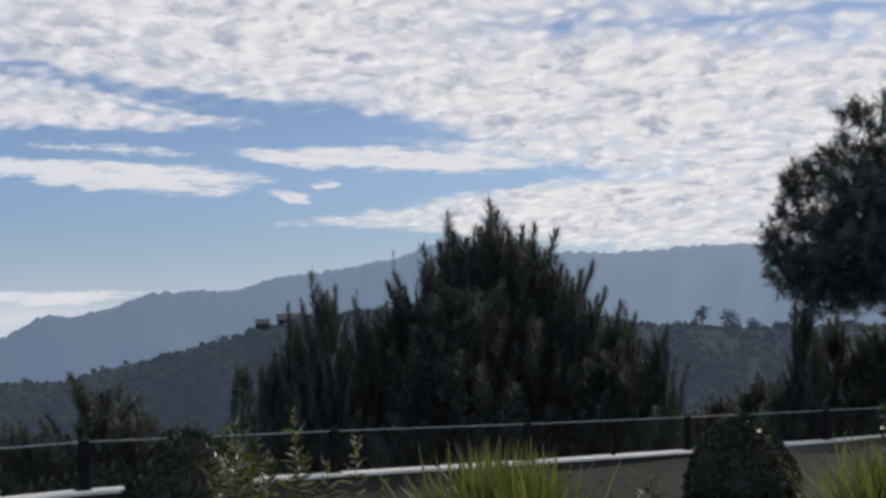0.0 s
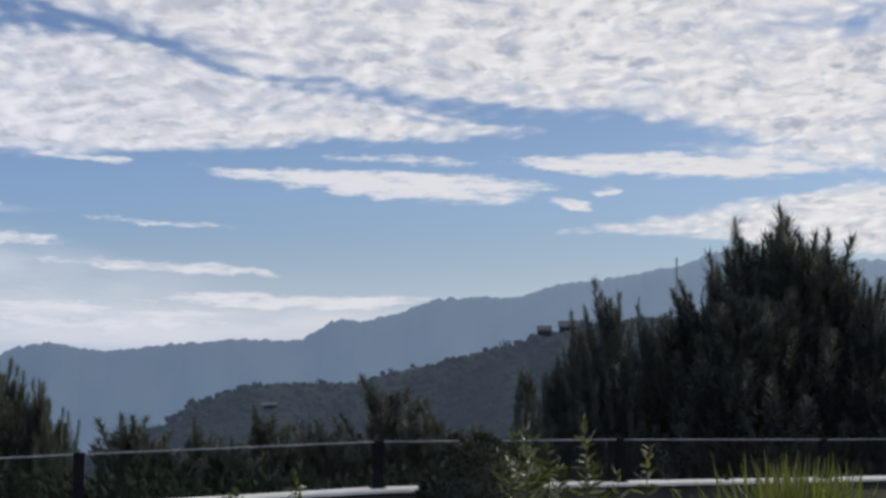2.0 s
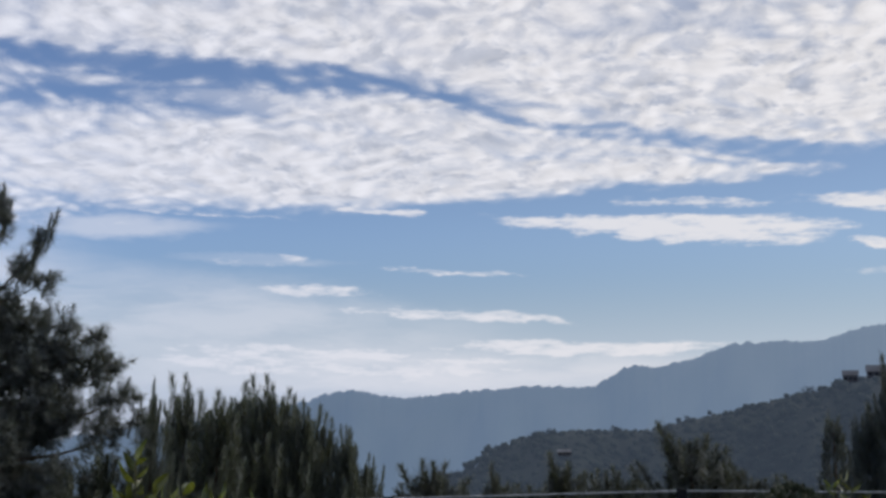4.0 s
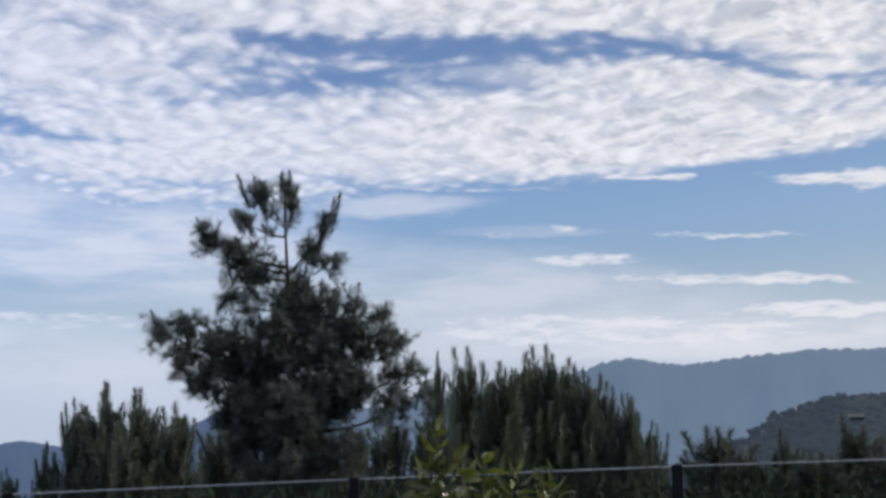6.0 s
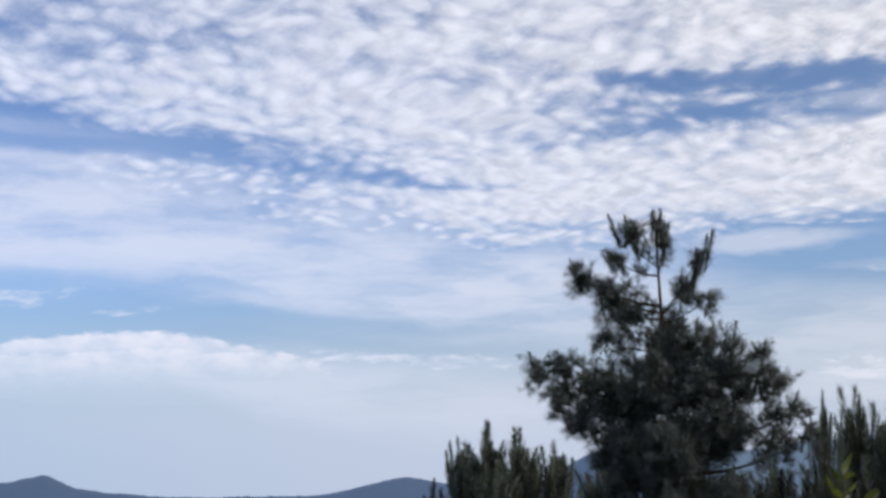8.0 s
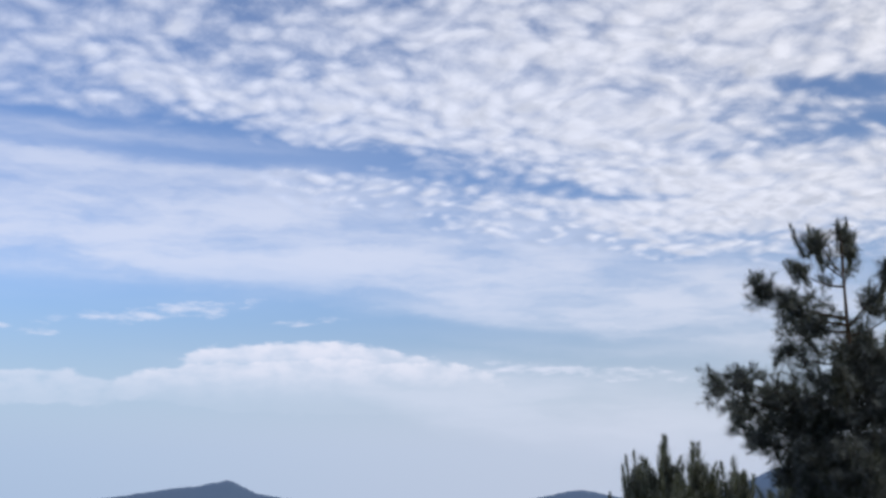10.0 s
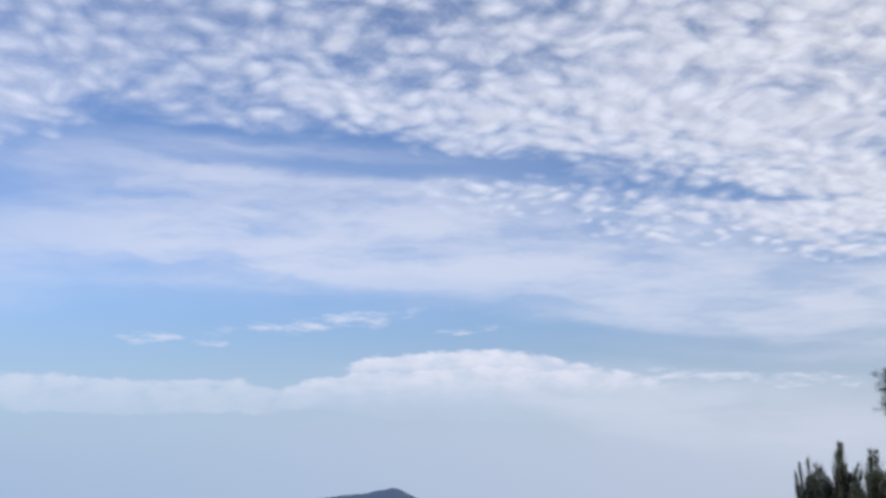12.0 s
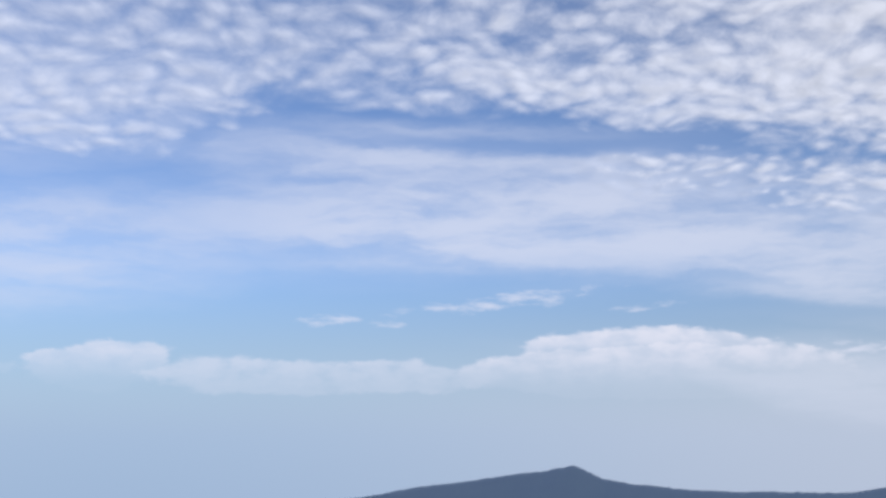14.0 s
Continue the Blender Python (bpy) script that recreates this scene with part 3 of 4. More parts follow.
def pine_from_limbs(label, foot, height, lean, limbs, rng, mat, shoot=0.55, dense=1.0, fluff=0.34, own=True, thick=0.17, tuft=0, candle=1.35):
    """A pine: tapered trunk and limbs (each start height, tip aside, tip away, tip height, fullness), shoots of needles along the limbs."""
    tree = tagged(new("pine_tree"), label, "tree")
    trunk_pts = [np.array([lean * (t ** 1.5) + 0.08 * math.sin(5 * t + foot.x), 0.06 * math.sin(7 * t), height * t]) for t in np.linspace(0, 1, 12)]
    part("trunk", tube(trunk_pts, [thick * (1 - 0.93 * t) for t in np.linspace(0, 1, 12)], 9), M_BARK, tree)

    def on_trunk(h):
        t = min(max(h / height, 0), 1) * 11
        i = min(int(t), 10)
        return trunk_pts[i] + (trunk_pts[i + 1] - trunk_pts[i]) * (t - i)

    wood, places, ways, sizes, tips, tip_ways, tip_sizes = [], [], [], [], [], [], []
    for h, x, y, z, full in limbs:
        a, b = on_trunk(h), np.array([x, y, z])
        reach = np.linalg.norm(b - a)
        pts = bend(a, b, 0.16 * reach)
        limb = tube(pts, [max(0.045 * reach / 2.5 * (1 - 0.85 * t), 0.012) for t in np.linspace(0, 1, 6)], 5)
        if own:
            part("limb", limb, M_BARK, tree)
        else:
            wood.append(limb)
        d = (b - a) / (reach + 1e-6)
        for i in range(max(int((4.6 if tuft else 10) * full * dense * reach), 4)):
            t = (1.0 - 0.72 * rng.random() ** 1.25) if tuft else 0.92 - 0.77 * rng.random() ** 1.1
            p = pts[0] + (b - a) * t + np.array([0, 0, -0.08 * reach * math.sin(t * math.pi)])
            off = rng.normal(size=3) * fluff * reach ** 0.5 * (0.35 + 0.65 * math.sin(math.pi * min(t, 0.97))) * np.array([1, 1, 0.7])
            off *= 0.45 + 0.55 * full if full > 0.6 or not tuft else 0.25
            if tuft:
                # a round clump of tufts at a twig's end
                for j in range(7):
                    places.append(p + off)
                    ways.append(d * 0.5 + np.array([0, 0, 0.35]) + rng.normal(size=3) * 0.85)
                    sizes.append(shoot * (0.6 + 0.6 * rng.random()))
            else:
                places.append(p + off)
                ways.append(d * 0.45 + np.array([0, 0, 0.95]) + rng.normal(size=3) * 0.26 + off * 0.35)
                sizes.append(shoot * (0.6 + 0.7 * rng.random()))
        open_top = tuft and full < 0.6
        for t, size in ((0.95, 1.3), (0.8, 1.2), (0.6, 1.0), (0.95, 0.9)) if open_top else ((0.95, 1.0), (0.62, 0.75))[:1 if tuft else 2]:
            tips.append(a + (b - a) * t + rng.normal(size=3) * 0.05 - np.array([0, 0, 0.10 + 0.35 * candle * size]))
            tip_ways.append(d * (0.7 if open_top else 0.30) + np.array([0, 0, 0.8 if open_top else 1.0]) + rng.normal(size=3) * 0.10)
            tip_sizes.append(candle * size * (0.75 + 0.5 * rng.random()))
    if wood:
        tagged(part("limb_wood", joined(wood), M_BARK, tree), kind="stuff")
    part("crown", joined([strew(TUFT if tuft else SHOOTS[0], places, ways, sizes, rng), strew(PLUME, tips, tip_ways, tip_sizes, rng)]), mat, tree, "dark green needles in upswept shoots")
    tree.matrix_basis = Matrix.Translation(foot) @ pose(0, 0, 0, 0, 0, math.degrees(math.atan2(-foot.x, foot.y)))
    return tree


def cone_limbs(height, half, bare, rng, whorl=0.55, steep=0.55, candles=3):
    """Limbs of a young pine: whorls that shorten towards the top, all turned up."""
    limbs = []
    h = bare
    while h < height * 0.97:
        t = (h - bare) / (height - bare)
        r = half * (1 - t) ** 0.72 * (0.75 + 0.5 * rng.random())
        for j in range(5 if t < 0.75 else 4):
            w = 2 * math.pi * (j + rng.random() * 0.7) / 5 + h * 2
            q = max(r * (0.65 + 0.5 * rng.random()), 0.18)
            limbs.append((h, q * math.cos(w), q * math.sin(w), min(h + q * steep * (0.7 + 0.8 * rng.random()) + 0.25, height * (0.90 + 0.07 * rng.random())), 0.8))
        h += whorl * (0.8 + 0.4 * rng.random())
    for j in range(candles):
        limbs.append((height * 0.88, 0.18 * rng.normal(), 0.18 * rng.normal(), height * (0.96 + 0.05 * rng.random()), 0.9))
    limbs.append((height * 0.85, 0, 0, height * 1.0, 1.2))
    return limbs


def base_z(p):
    return land(p.x, p.y) - 0.1


build_land()
# far range, then the lower hazy hills to its left, then the wooded hill before it, all with haze put in as glow
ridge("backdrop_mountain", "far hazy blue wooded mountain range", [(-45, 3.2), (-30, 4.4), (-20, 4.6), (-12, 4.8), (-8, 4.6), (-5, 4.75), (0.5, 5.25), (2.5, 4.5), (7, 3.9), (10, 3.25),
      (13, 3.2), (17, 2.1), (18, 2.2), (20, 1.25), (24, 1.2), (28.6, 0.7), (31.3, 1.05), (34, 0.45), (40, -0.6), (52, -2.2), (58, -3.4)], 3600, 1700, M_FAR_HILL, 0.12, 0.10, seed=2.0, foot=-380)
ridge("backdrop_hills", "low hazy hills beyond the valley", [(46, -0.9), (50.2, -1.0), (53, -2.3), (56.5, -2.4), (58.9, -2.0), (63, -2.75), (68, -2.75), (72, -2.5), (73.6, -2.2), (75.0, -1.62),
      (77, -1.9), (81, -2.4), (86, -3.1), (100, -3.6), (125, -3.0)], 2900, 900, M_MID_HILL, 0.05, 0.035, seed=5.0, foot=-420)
ridge("near_hill", "dark wooded hill with haze glow falling to the valley", [(-45, 1.2), (-16, 0.9), (-10, 1.15), (-7, 1.6), (-2, 2.2), (3.5, 2.15), (7.2, 1.75), (10.4, 0.9), (14.2, -0.05), (17.5, -0.75), (21, -0.8), (23.8, -1.3),
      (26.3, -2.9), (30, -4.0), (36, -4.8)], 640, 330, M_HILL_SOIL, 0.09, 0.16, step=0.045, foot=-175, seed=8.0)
build_fence()


def young_pine(kind, az, el, d, half_deg):
    """Stands a copy of one of the young pines so that its top and width suit the bearing and distance."""
    p = bearing(az, d)
    p.z = base_z(p)
    top = EYE + d * math.tan(radians(el))
    sz = (top - p.z) / PINE_TOP
    sx = d * math.tan(radians(half_deg)) / PINE_HALF
    t = copy_thing(kind, Matrix.Translation(p) @ pose(0, 0, 0, 0, 0, az * 7 % 360))
    t.scale = (sx, sx, sz)
    return t


PINE_H, PINE_TOP, PINE_HALF = 9.0, 9.95, 2.0
KINDS = []
# the last two kinds wear the needles lightened for haze
for i, (half, steep, whorl) in enumerate(((2.0, 0.60, 0.55), (2.0, 0.95, 0.60), (2.0, 0.75, 0.5), (2.0, 0.70, 0.55), (2.0, 0.95, 0.6))):
    rng = np.random.default_rng(30 + i)
    KINDS.append(pine_from_limbs("young dark green pine with upswept shoots beyond the fence", Vector((0, 0, 0)), PINE_H, 0.1,
                 cone_limbs(PINE_H, half, 0.6, rng, whorl, steep), rng, M_NEEDLE if i < 3 else M_NEEDLE_HAZY, 0.55, 0.60, 0.24, own=False, candle=1.7))
STAND = [(-2.2, 6.8, 38, 3.8), (-0.9, 6.1, 38.5, 3.6), (-3.8, 6.1, 39, 3.6), (0.6, 4.8, 39, 3.4), (-5.4, 4.2, 39.5, 3.2), (2.1, 3.3, 39, 2.9), (5.6, 3.6, 36, 2.3), (7.0, 2.1, 37, 1.8), (8.0, 0.5, 37, 1.6),
         (3.9, 2.4, 38, 1.6), (-6.3, 3.0, 38, 2.6), (-8.1, 2.0, 38, 2.2), (-9.8, 0.9, 37, 1.8), (-0.5, 3.5, 36, 4.0), (4.9, 0.6, 37, 2.2), (-7.5, 0.2, 36, 3.2), (6.6, -0.6, 36, 2.4)]
RIGHT = [(-16.3, 2.2, 36, 1.5), (-17.6, 1.3, 38, 2.4), (-19.2, 1.0, 37, 2.7), (-21.0, 1.8, 40, 3.0), (-14.2, -1.3, 40, 2.2), (-12.6, -2.0, 42, 1.9), (-15.6, -1.2, 36, 2.4), (-24.0, 1.0, 42, 3.4), (-11.4, -2.6, 44, 1.9)]
MIDDLE = [(15.6, -0.8, 60, 4.0), (14.5, -1.9, 62, 3.0), (27.4, -2.1, 55, 3.4), (24.4, -2.6, 60, 2.0), (21.3, -2.1, 58, 3.0), (19.5, -2.5, 60, 2.4), (18.4, -2.7, 58, 2.4), (12.6, -2.6, 60, 3.2), (23.0, -3.2, 52, 3.2), (25.8, -3.3, 50, 2.6),
          (10.6, -3.0, 58, 2.6)]
GROUP = [(38.7, 1.5, 33, 2.2), (36.1, 1.3, 34, 2.8), (35.0, 1.5, 33, 2.7), (34.1, 1.0, 34, 2.4), (33.3, 0.4, 33, 2.2), (32.4, -0.1, 34, 2.0), (31.3, -0.8, 33, 1.8), (30.4, -1.9, 34, 1.4), (37.2, 0.8, 32, 3.0),
         (40.1, 1.4, 31, 1.3)]
LEFT = [(55.2, 0.2, 36, 2.4), (56.4, -0.3, 37, 1.8), (53.8, -0.1, 36, 2.9), (52.0, -0.6, 35, 2.6), (57.7, -2.3, 37, 1.2), (59.2, -3.2, 36, 1.2), (54.6, -1.5, 34, 2.6), (42.3, -1.3, 31, 2.8), (49.8, -1.2, 31, 2.8), (46.0, -2.4, 29, 3.4), (40.4, -1.8, 32, 2.6), (44.2, -2.0, 30, 3.0)]
for rows, group in ((STAND, "pines in the middle stand"), (MIDDLE, "pines down the slope"), (GROUP, "pines in the pale group"), (LEFT, "pines beside the tall pine"), (RIGHT, "pines under the leaning pine")):
    for i, (az, el, d, half) in enumerate(rows):
        # these two groups take the kinds with haze painted into their needles
        pale = rows is GROUP or rows is LEFT
        tagged(young_pine(KINDS[3 + i % 2] if pale else KINDS[0] if rows is MIDDLE and i % 3 < 2 else KINDS[i % 3], az, el, d, half), group=group)


def tall_pine(label, az, d, crown, height_el, lean, rng, mat, shoot, dense, fluff, thick, fill):
    """A grown pine whose limbs end at given bearings and elevations: (tip bearing, tip elevation, start elevation, fullness)."""
    foot = bearing(az, d)
    foot.z = base_z(foot)

    def up(el):
        return EYE + d * math.tan(radians(el)) - foot.z

    limbs = []
    for tip_az, tip_el, start, full in crown:
        limbs.append((up(start), d * math.tan(radians(az - tip_az)), rng.normal() * 0.35, up(tip_el) - 0.26, full))
    for lo, hi, half, count in fill:
        for i in range(count):
            e = lo + (hi - lo) * rng.random()
            w = rng.random() * 2 * math.pi
            r = d * math.tan(radians(half)) * (0.55 + 0.45 * rng.random())
            limbs.append((up(e - 1.2), r * math.cos(w), r * math.sin(w), up(e), 0.8))
    return pine_from_limbs(label, foot, up(height_el), lean, limbs, rng, mat, shoot, dense, fluff, True, thick, 1, 0.62)


TALL_TOP = [(47.0, 10.2, 7.4, 0.45), (48.7, 9.7, 7.4, 0.5), (49.2, 8.8, 7.0, 0.45), (48.0, 9.5, 7.5, 0.5), (46.7, 9.5, 7.0, 0.4), (50.8, 7.8, 5.6, 1.0), (50.3, 7.3, 5.3, 1.0), (49.8, 6.5, 5.0, 1.1),
            (45.1, 8.5, 5.2, 0.45), (44.9, 6.4, 4.8, 0.7), (45.8, 7.0, 5.2, 0.35), (49.7, 4.9, 3.6, 1.0), (48.6, 5.7, 4.4, 1.0), (46.3, 5.2, 3.8, 0.8)]
TALL_LOBES = [(52.7, 3.3, 1.3, 1.2), (51.8, 3.7, 1.8, 1.2), (52.2, 2.1, 0.4, 1.2), (50.9, 0.9, -0.6, 1.2), (50.0, -0.3, -1.6, 1.1), (50.6, 2.8, 1.0, 1.2), (43.9, 4.5, 1.8, 1.0), (42.7, 3.9, 1.2, 0.9),
              (41.8, 2.7, 0.5, 0.9), (41.4, 1.3, -0.6, 0.9), (40.9, 0.1, -2.0, 1.0), (44.9, 4.8, 2.4, 0.9), (43.2, 2.4, 0.2, 1.0), (44.2, 3.4, 1.0, 1.0)]
rng = np.random.default_rng(77)
tall_pine("tall open pine with a forked top behind the fence", 46.6, 26.0, TALL_TOP + TALL_LOBES, 9.4, -0.15, rng, M_NEEDLE, 0.27, 2.9, 0.20, 0.16,
          [(3.0, 5.4, 1.5, 12), (-0.5, 3.0, 3.3, 28), (-3.0, 0.0, 3.7, 30), (-6.0, -2.5, 3.8, 20)])
LEAN_TOP = [(-19.0, 10.6, 8.0, 1.0), (-17.8, 9.3, 7.0, 1.0), (-16.8, 8.5, 6.4, 1.0), (-16.0, 7.8, 5.8, 1.0), (-15.5, 6.7, 5.0, 1.1), (-15.1, 5.5, 4.2, 1.1), (-15.1, 4.5, 3.8, 1.1), (-15.6, 3.5, 3.4, 1.1),
            (-16.4, 2.7, 2.9, 1.1), (-20.6, 11.6, 8.6, 1.0), (-22.5, 11.8, 8.5, 1.0), (-24.5, 10.5, 7.5, 1.0), (-26.5, 8.5, 6.0, 1.0), (-27.5, 6.0, 4.5, 1.0), (-26.5, 3.8, 3.0, 1.0), (-18.0, 2.6, 2.6, 1.0), (-19.3, 2.9, 2.7, 1.0)]
tall_pine("large dark pine with a dense high crown", -21.2, 30.0, LEAN_TOP, 10.8, 0.2, rng, M_NEEDLE, 0.36, 2.2, 0.26, 0.2,
          [(4.0, 9.0, 4.2, 34), (3.4, 6.0, 4.8, 18)])

# the pattern trees themselves stand in the back row
for kind, (az, el, d, half) in zip(KINDS, ((-1.4, 5.0, 43, 3.0), (-5.0, 3.0, 43, 2.5), (3.0, 2.0, 43, 2.5), (36.6, 0.4, 38, 2.0), (53.2, -0.9, 40, 2.0))):
    p = bearing(az, d)
    p.z = base_z(p)
    kind.matrix_basis = Matrix.Translation(p)
    k = d * math.tan(radians(half)) / PINE_HALF
    kind.scale = (k, k, (EYE + d * math.tan(radians(el)) - p.z) / PINE_TOP)


# ---- garden plants ----
LEAF = leaf_template()
BROAD_LEAF = leaf_template(0.34, 0.16, 0.60)
NARROW_LEAF = leaf_template(0.24, 0.10, 0.30)


def ball_bush(az, d, width, height, rng):
    """A clipped bush: a lumpy core close under some thousands of small leaves."""
    bush = tagged(new("ball_bush"), "dark green clipped rounded bush in the garden", "bush", "clipped bushes")
    core = bmesh.new()
    bmesh.ops.create_icosphere(core, subdivisions=4, radius=1.0)
    for v in core.verts:
        n = v.co.normalized()
        dome = 1.06 - 0.30 * max(n.z, 0) ** 2
        v.co = Vector((n.x * width * 0.46 * dome, n.y * width * 0.46 * dome, n.z * height * 0.48)) * (1 + 0.07 * noise.noise(n * 2.5 + Vector((az, 0, 0))))
        v.co.z += height * 0.48
    smooth(part("foliage_core", core, M_BALL, bush))
    n = rng.normal(size=(11000, 3))
    n /= np.linalg.norm(n, axis=1, keepdims=True)
    n = n[n[:, 2] > -0.75]
    bump = np.array([1 + 0.09 * noise.noise(Vector(v) * 2.5 + Vector((az, 0, 0))) + 0.05 * noise.noise(Vector(v) * 9) for v in n])
    p = n * np.array([width * 0.47, width * 0.47, height * 0.49]) * bump[:, None] + np.array([0, 0, height * 0.49])
    p[:, :2] *= (1.06 - 0.30 * np.clip(n[:, 2:], 0, 1) ** 2)
    ways = n * 0.7 + rng.normal(size=n.shape) * 0.5 + np.array([0, 0, 0.35])
    part("leaves", strew(LEAF, p, ways, rng.uniform(0.022, 0.048, len(n)), rng), M_BALL, bush)
    bush.matrix_basis = Matrix.Translation(bearing(az, d, -0.02))


def blade_clump(az, d, height, spread, count, rng):
    """Strap-leaved grass: arching tapered blades from one root."""
    clump = tagged(new("ornamental_grass"), "tall clump of sunlit yellow-green strap leaves", "grass clump", "grass clumps")
    verts, faces = [], []
    for i in range(count):
        w, out = rng.random() * 2 * math.pi, spread * (0.10 + 0.90 * rng.random() ** 1.4)
        h, wide = height * (0.50 + 0.52 * rng.random() ** 0.8) * (1 - 0.10 * out / spread), 0.011 + 0.013 * rng.random()
        root = rng.normal(size=3) * np.array([0.15, 0.15, 0])
        side = np.array([-math.sin(w + rng.normal() * 0.9), math.cos(w), 0])
        side /= np.linalg.norm(side)
        n, steps = len(verts), 7
        droop = 0.30 * rng.random() ** 3
        for j in range(steps):
            t = j / (steps - 1)
            c = root + np.array([math.cos(w), math.sin(w), 0]) * out * t ** 2.0 + np.array([0, 0, h * (t - droop * t ** 4)])
            s = side * wide * (1 - t ** 2.2) + side * 0.0008
            verts += [c - s, c + s]
            if j:
                a = n + 2 * j - 2
                faces.append((a, a + 1, a + 3, a + 2))
    part("blades", (verts, faces), M_BLADE, clump)
    clump.matrix_basis = Matrix.Translation(bearing(az, d, -0.02))


def leafy_stem(az, d, top_el, leaf, mat, rng, label, category, lean=0.06, gap=0.055, start=0.35, group="", name="leafy_plant", blade=BROAD_LEAF):
    """One upright stem with pairs of leaves up its length."""
    plant = tagged(new(name), label, category, group)
    height = EYE + d * math.tan(radians(top_el))
    bow, w0 = rng.normal(size=2) * lean, rng.random() * 3
    pts = [np.array([bow[0] * t * t, bow[1] * t * t, height * t]) for t in np.linspace(0, 1, 9)]
    part("stem", tube(pts, [0.008 * (1 - 0.7 * t) for t in np.linspace(0, 1, 9)], 5), M_STEM, plant)
    places, ways, sizes = [], [], []
    z, i = height * start, 0
    while z < height:
        t = z / height
        for side in (0, math.pi):
            w = w0 + i * 0.5 + side + rng.normal() * 0.3
            places.append((bow[0] * t * t, bow[1] * t * t, z))
            ways.append((math.cos(w), math.sin(w), 0.35 + 0.9 * max(t - 0.85, 0) * 6 + 0.2 * rng.normal()))
            sizes.append(leaf * (0.7 + 0.5 * rng.random()) * (1.0 if t < 0.9 else 0.65))
        z += gap * (0.7 + 0.6 * rng.random())
        i += 1
    part("leaves", strew(blade, places, ways, sizes, rng), mat, plant)
    plant.matrix_basis = Matrix.Translation(bearing(az, d, -0.02))
    return plant


def broad_shrub(az, d, tops, leaf, rng):
    """A many-stemmed shrub with large glossy leaves; tops: bearing and elevation of each stem's end."""
    shrub = tagged(new("broadleaf_shrub"), "yellow-green broad-leaved shrub close to the terrace", "shrub")
    places, ways, sizes = [], [], []
    for tip_az, tip_el in tops:
        b = np.array([d * math.tan(radians(az - tip_az)), rng.normal() * 0.12, EYE + d * math.tan(radians(tip_el))])
        a = np.array([b[0] * 0.25, 0, 0])
        pts = [a + (b - a) * t + np.array([b[0] * 0.2 * math.sin(t * 3.1), 0, 0]) for t in np.linspace(0, 1, 8)]
        part("stem", tube(pts, [0.012 * (1 - 0.75 * t) for t in np.linspace(0, 1, 8)], 5), M_STEM, shrub)
        for i in range(46):
            t = 0.40 + 0.60 * i / 45
            p = a + (b - a) * t + np.array([b[0] * 0.2 * math.sin(t * 3.1), 0, 0])
            w = i * 2.4 + rng.normal() * 0.4
            places.append(p)
            ways.append((math.cos(w), math.sin(w), 0.05 + 0.35 * rng.random() + (0.8 if t > 0.96 else 0)))
            sizes.append(leaf * (0.65 + 0.6 * rng.random()))
    part("leaves", strew(BROAD_LEAF, places, ways, sizes, rng), M_SHRUB, shrub)
    shrub.matrix_basis = Matrix.Translation(bearing(az, d, -0.02)) @ pose(0, 0, 0, 0, 0, az)


rng = np.random.default_rng(5)
ball_bush(11.5, 10.0, 1.00, 1.13, rng)
ball_bush(-13.1, 10.0, 0.84, 1.16, rng)
blade_clump(-2.2, 7.5, 1.19, 0.50, 1500, rng)
blade_clump(-19.8, 7.5, 1.24, 0.50, 1400, rng)
for az, el in ((9.4, -2.7), (8.7, -3.5), (7.9, -3.8), (6.6, -2.1), (7.1, -3.3), (4.4, -3.5), (9.9, -3.6), (5.0, -4.6)):
    leafy_stem(az, 8.0, el, 0.105, M_VARIEGATED, rng, "upright stem of pale variegated leaves among garden plants", "plant", 0.08, 0.045, group="variegated stems", blade=NARROW_LEAF)
for az, el in ((9.0, -3.1), (9.7, -3.0), (8.3, -3.3), (9.2, -4.0), (8.6, -4.4), (7.5, -4.4), (10.3, -4.2), (6.0, -4.2), (6.9, -4.6)):
    leafy_stem(az, 8.2, el, 0.12, M_SHRUB, rng, "leafy yellow-green stem among the variegated plants", "plant", 0.14, 0.05, group="yellow-green stems", blade=NARROW_LEAF)
leafy_stem(-19.2, 8.0, -2.3, 0.07, M_VARIEGATED, rng, "thin stem with small pale leaves above the grass", "plant", name="flowering_stem")
for az, el in ((-8.6, -5.3), (-9.4, -5.1), (-10.2, -5.5), (-7.6, -5.6), (-5.9, -5.2), (-16.6, -5.2), (-17.4, -4.8), (-6.6, -5.8), (-9.9, -5.7), (3.3, -5.3)):
    leafy_stem(az, 9.0, el, 0.08, M_SHRUB, rng, "low leafy garden plant with pale tips", "plant", 0.12, 0.04, 0.2, "low plants", "low_plant")
for az, el in ((19.6, -4.7), (22.4, -5.4)):
    leafy_stem(az, 9.5, el, 0.11, M_SHRUB, rng, "small bright green garden plant by the kerb", "plant", 0.05, 0.03, 0.7, "kerb plants", "small_plant")
broad_shrub(38.6, 5.0, ((40.1, -1.7), (39.4, -2.9), (38.2, -3.0), (36.6, -3.6), (35.8, -3.5), (41.0, -4.0), (37.4, -3.9), (35.0, -4.5), (41.8, -4.6), (40.4, -3.2), (39.0, -4.0), (36.0, -4.6), (37.8, -4.8), (40.6, -5.0), (38.8, -3.5), (37.0, -4.3), (35.3, -3.9)), 0.078, rng)


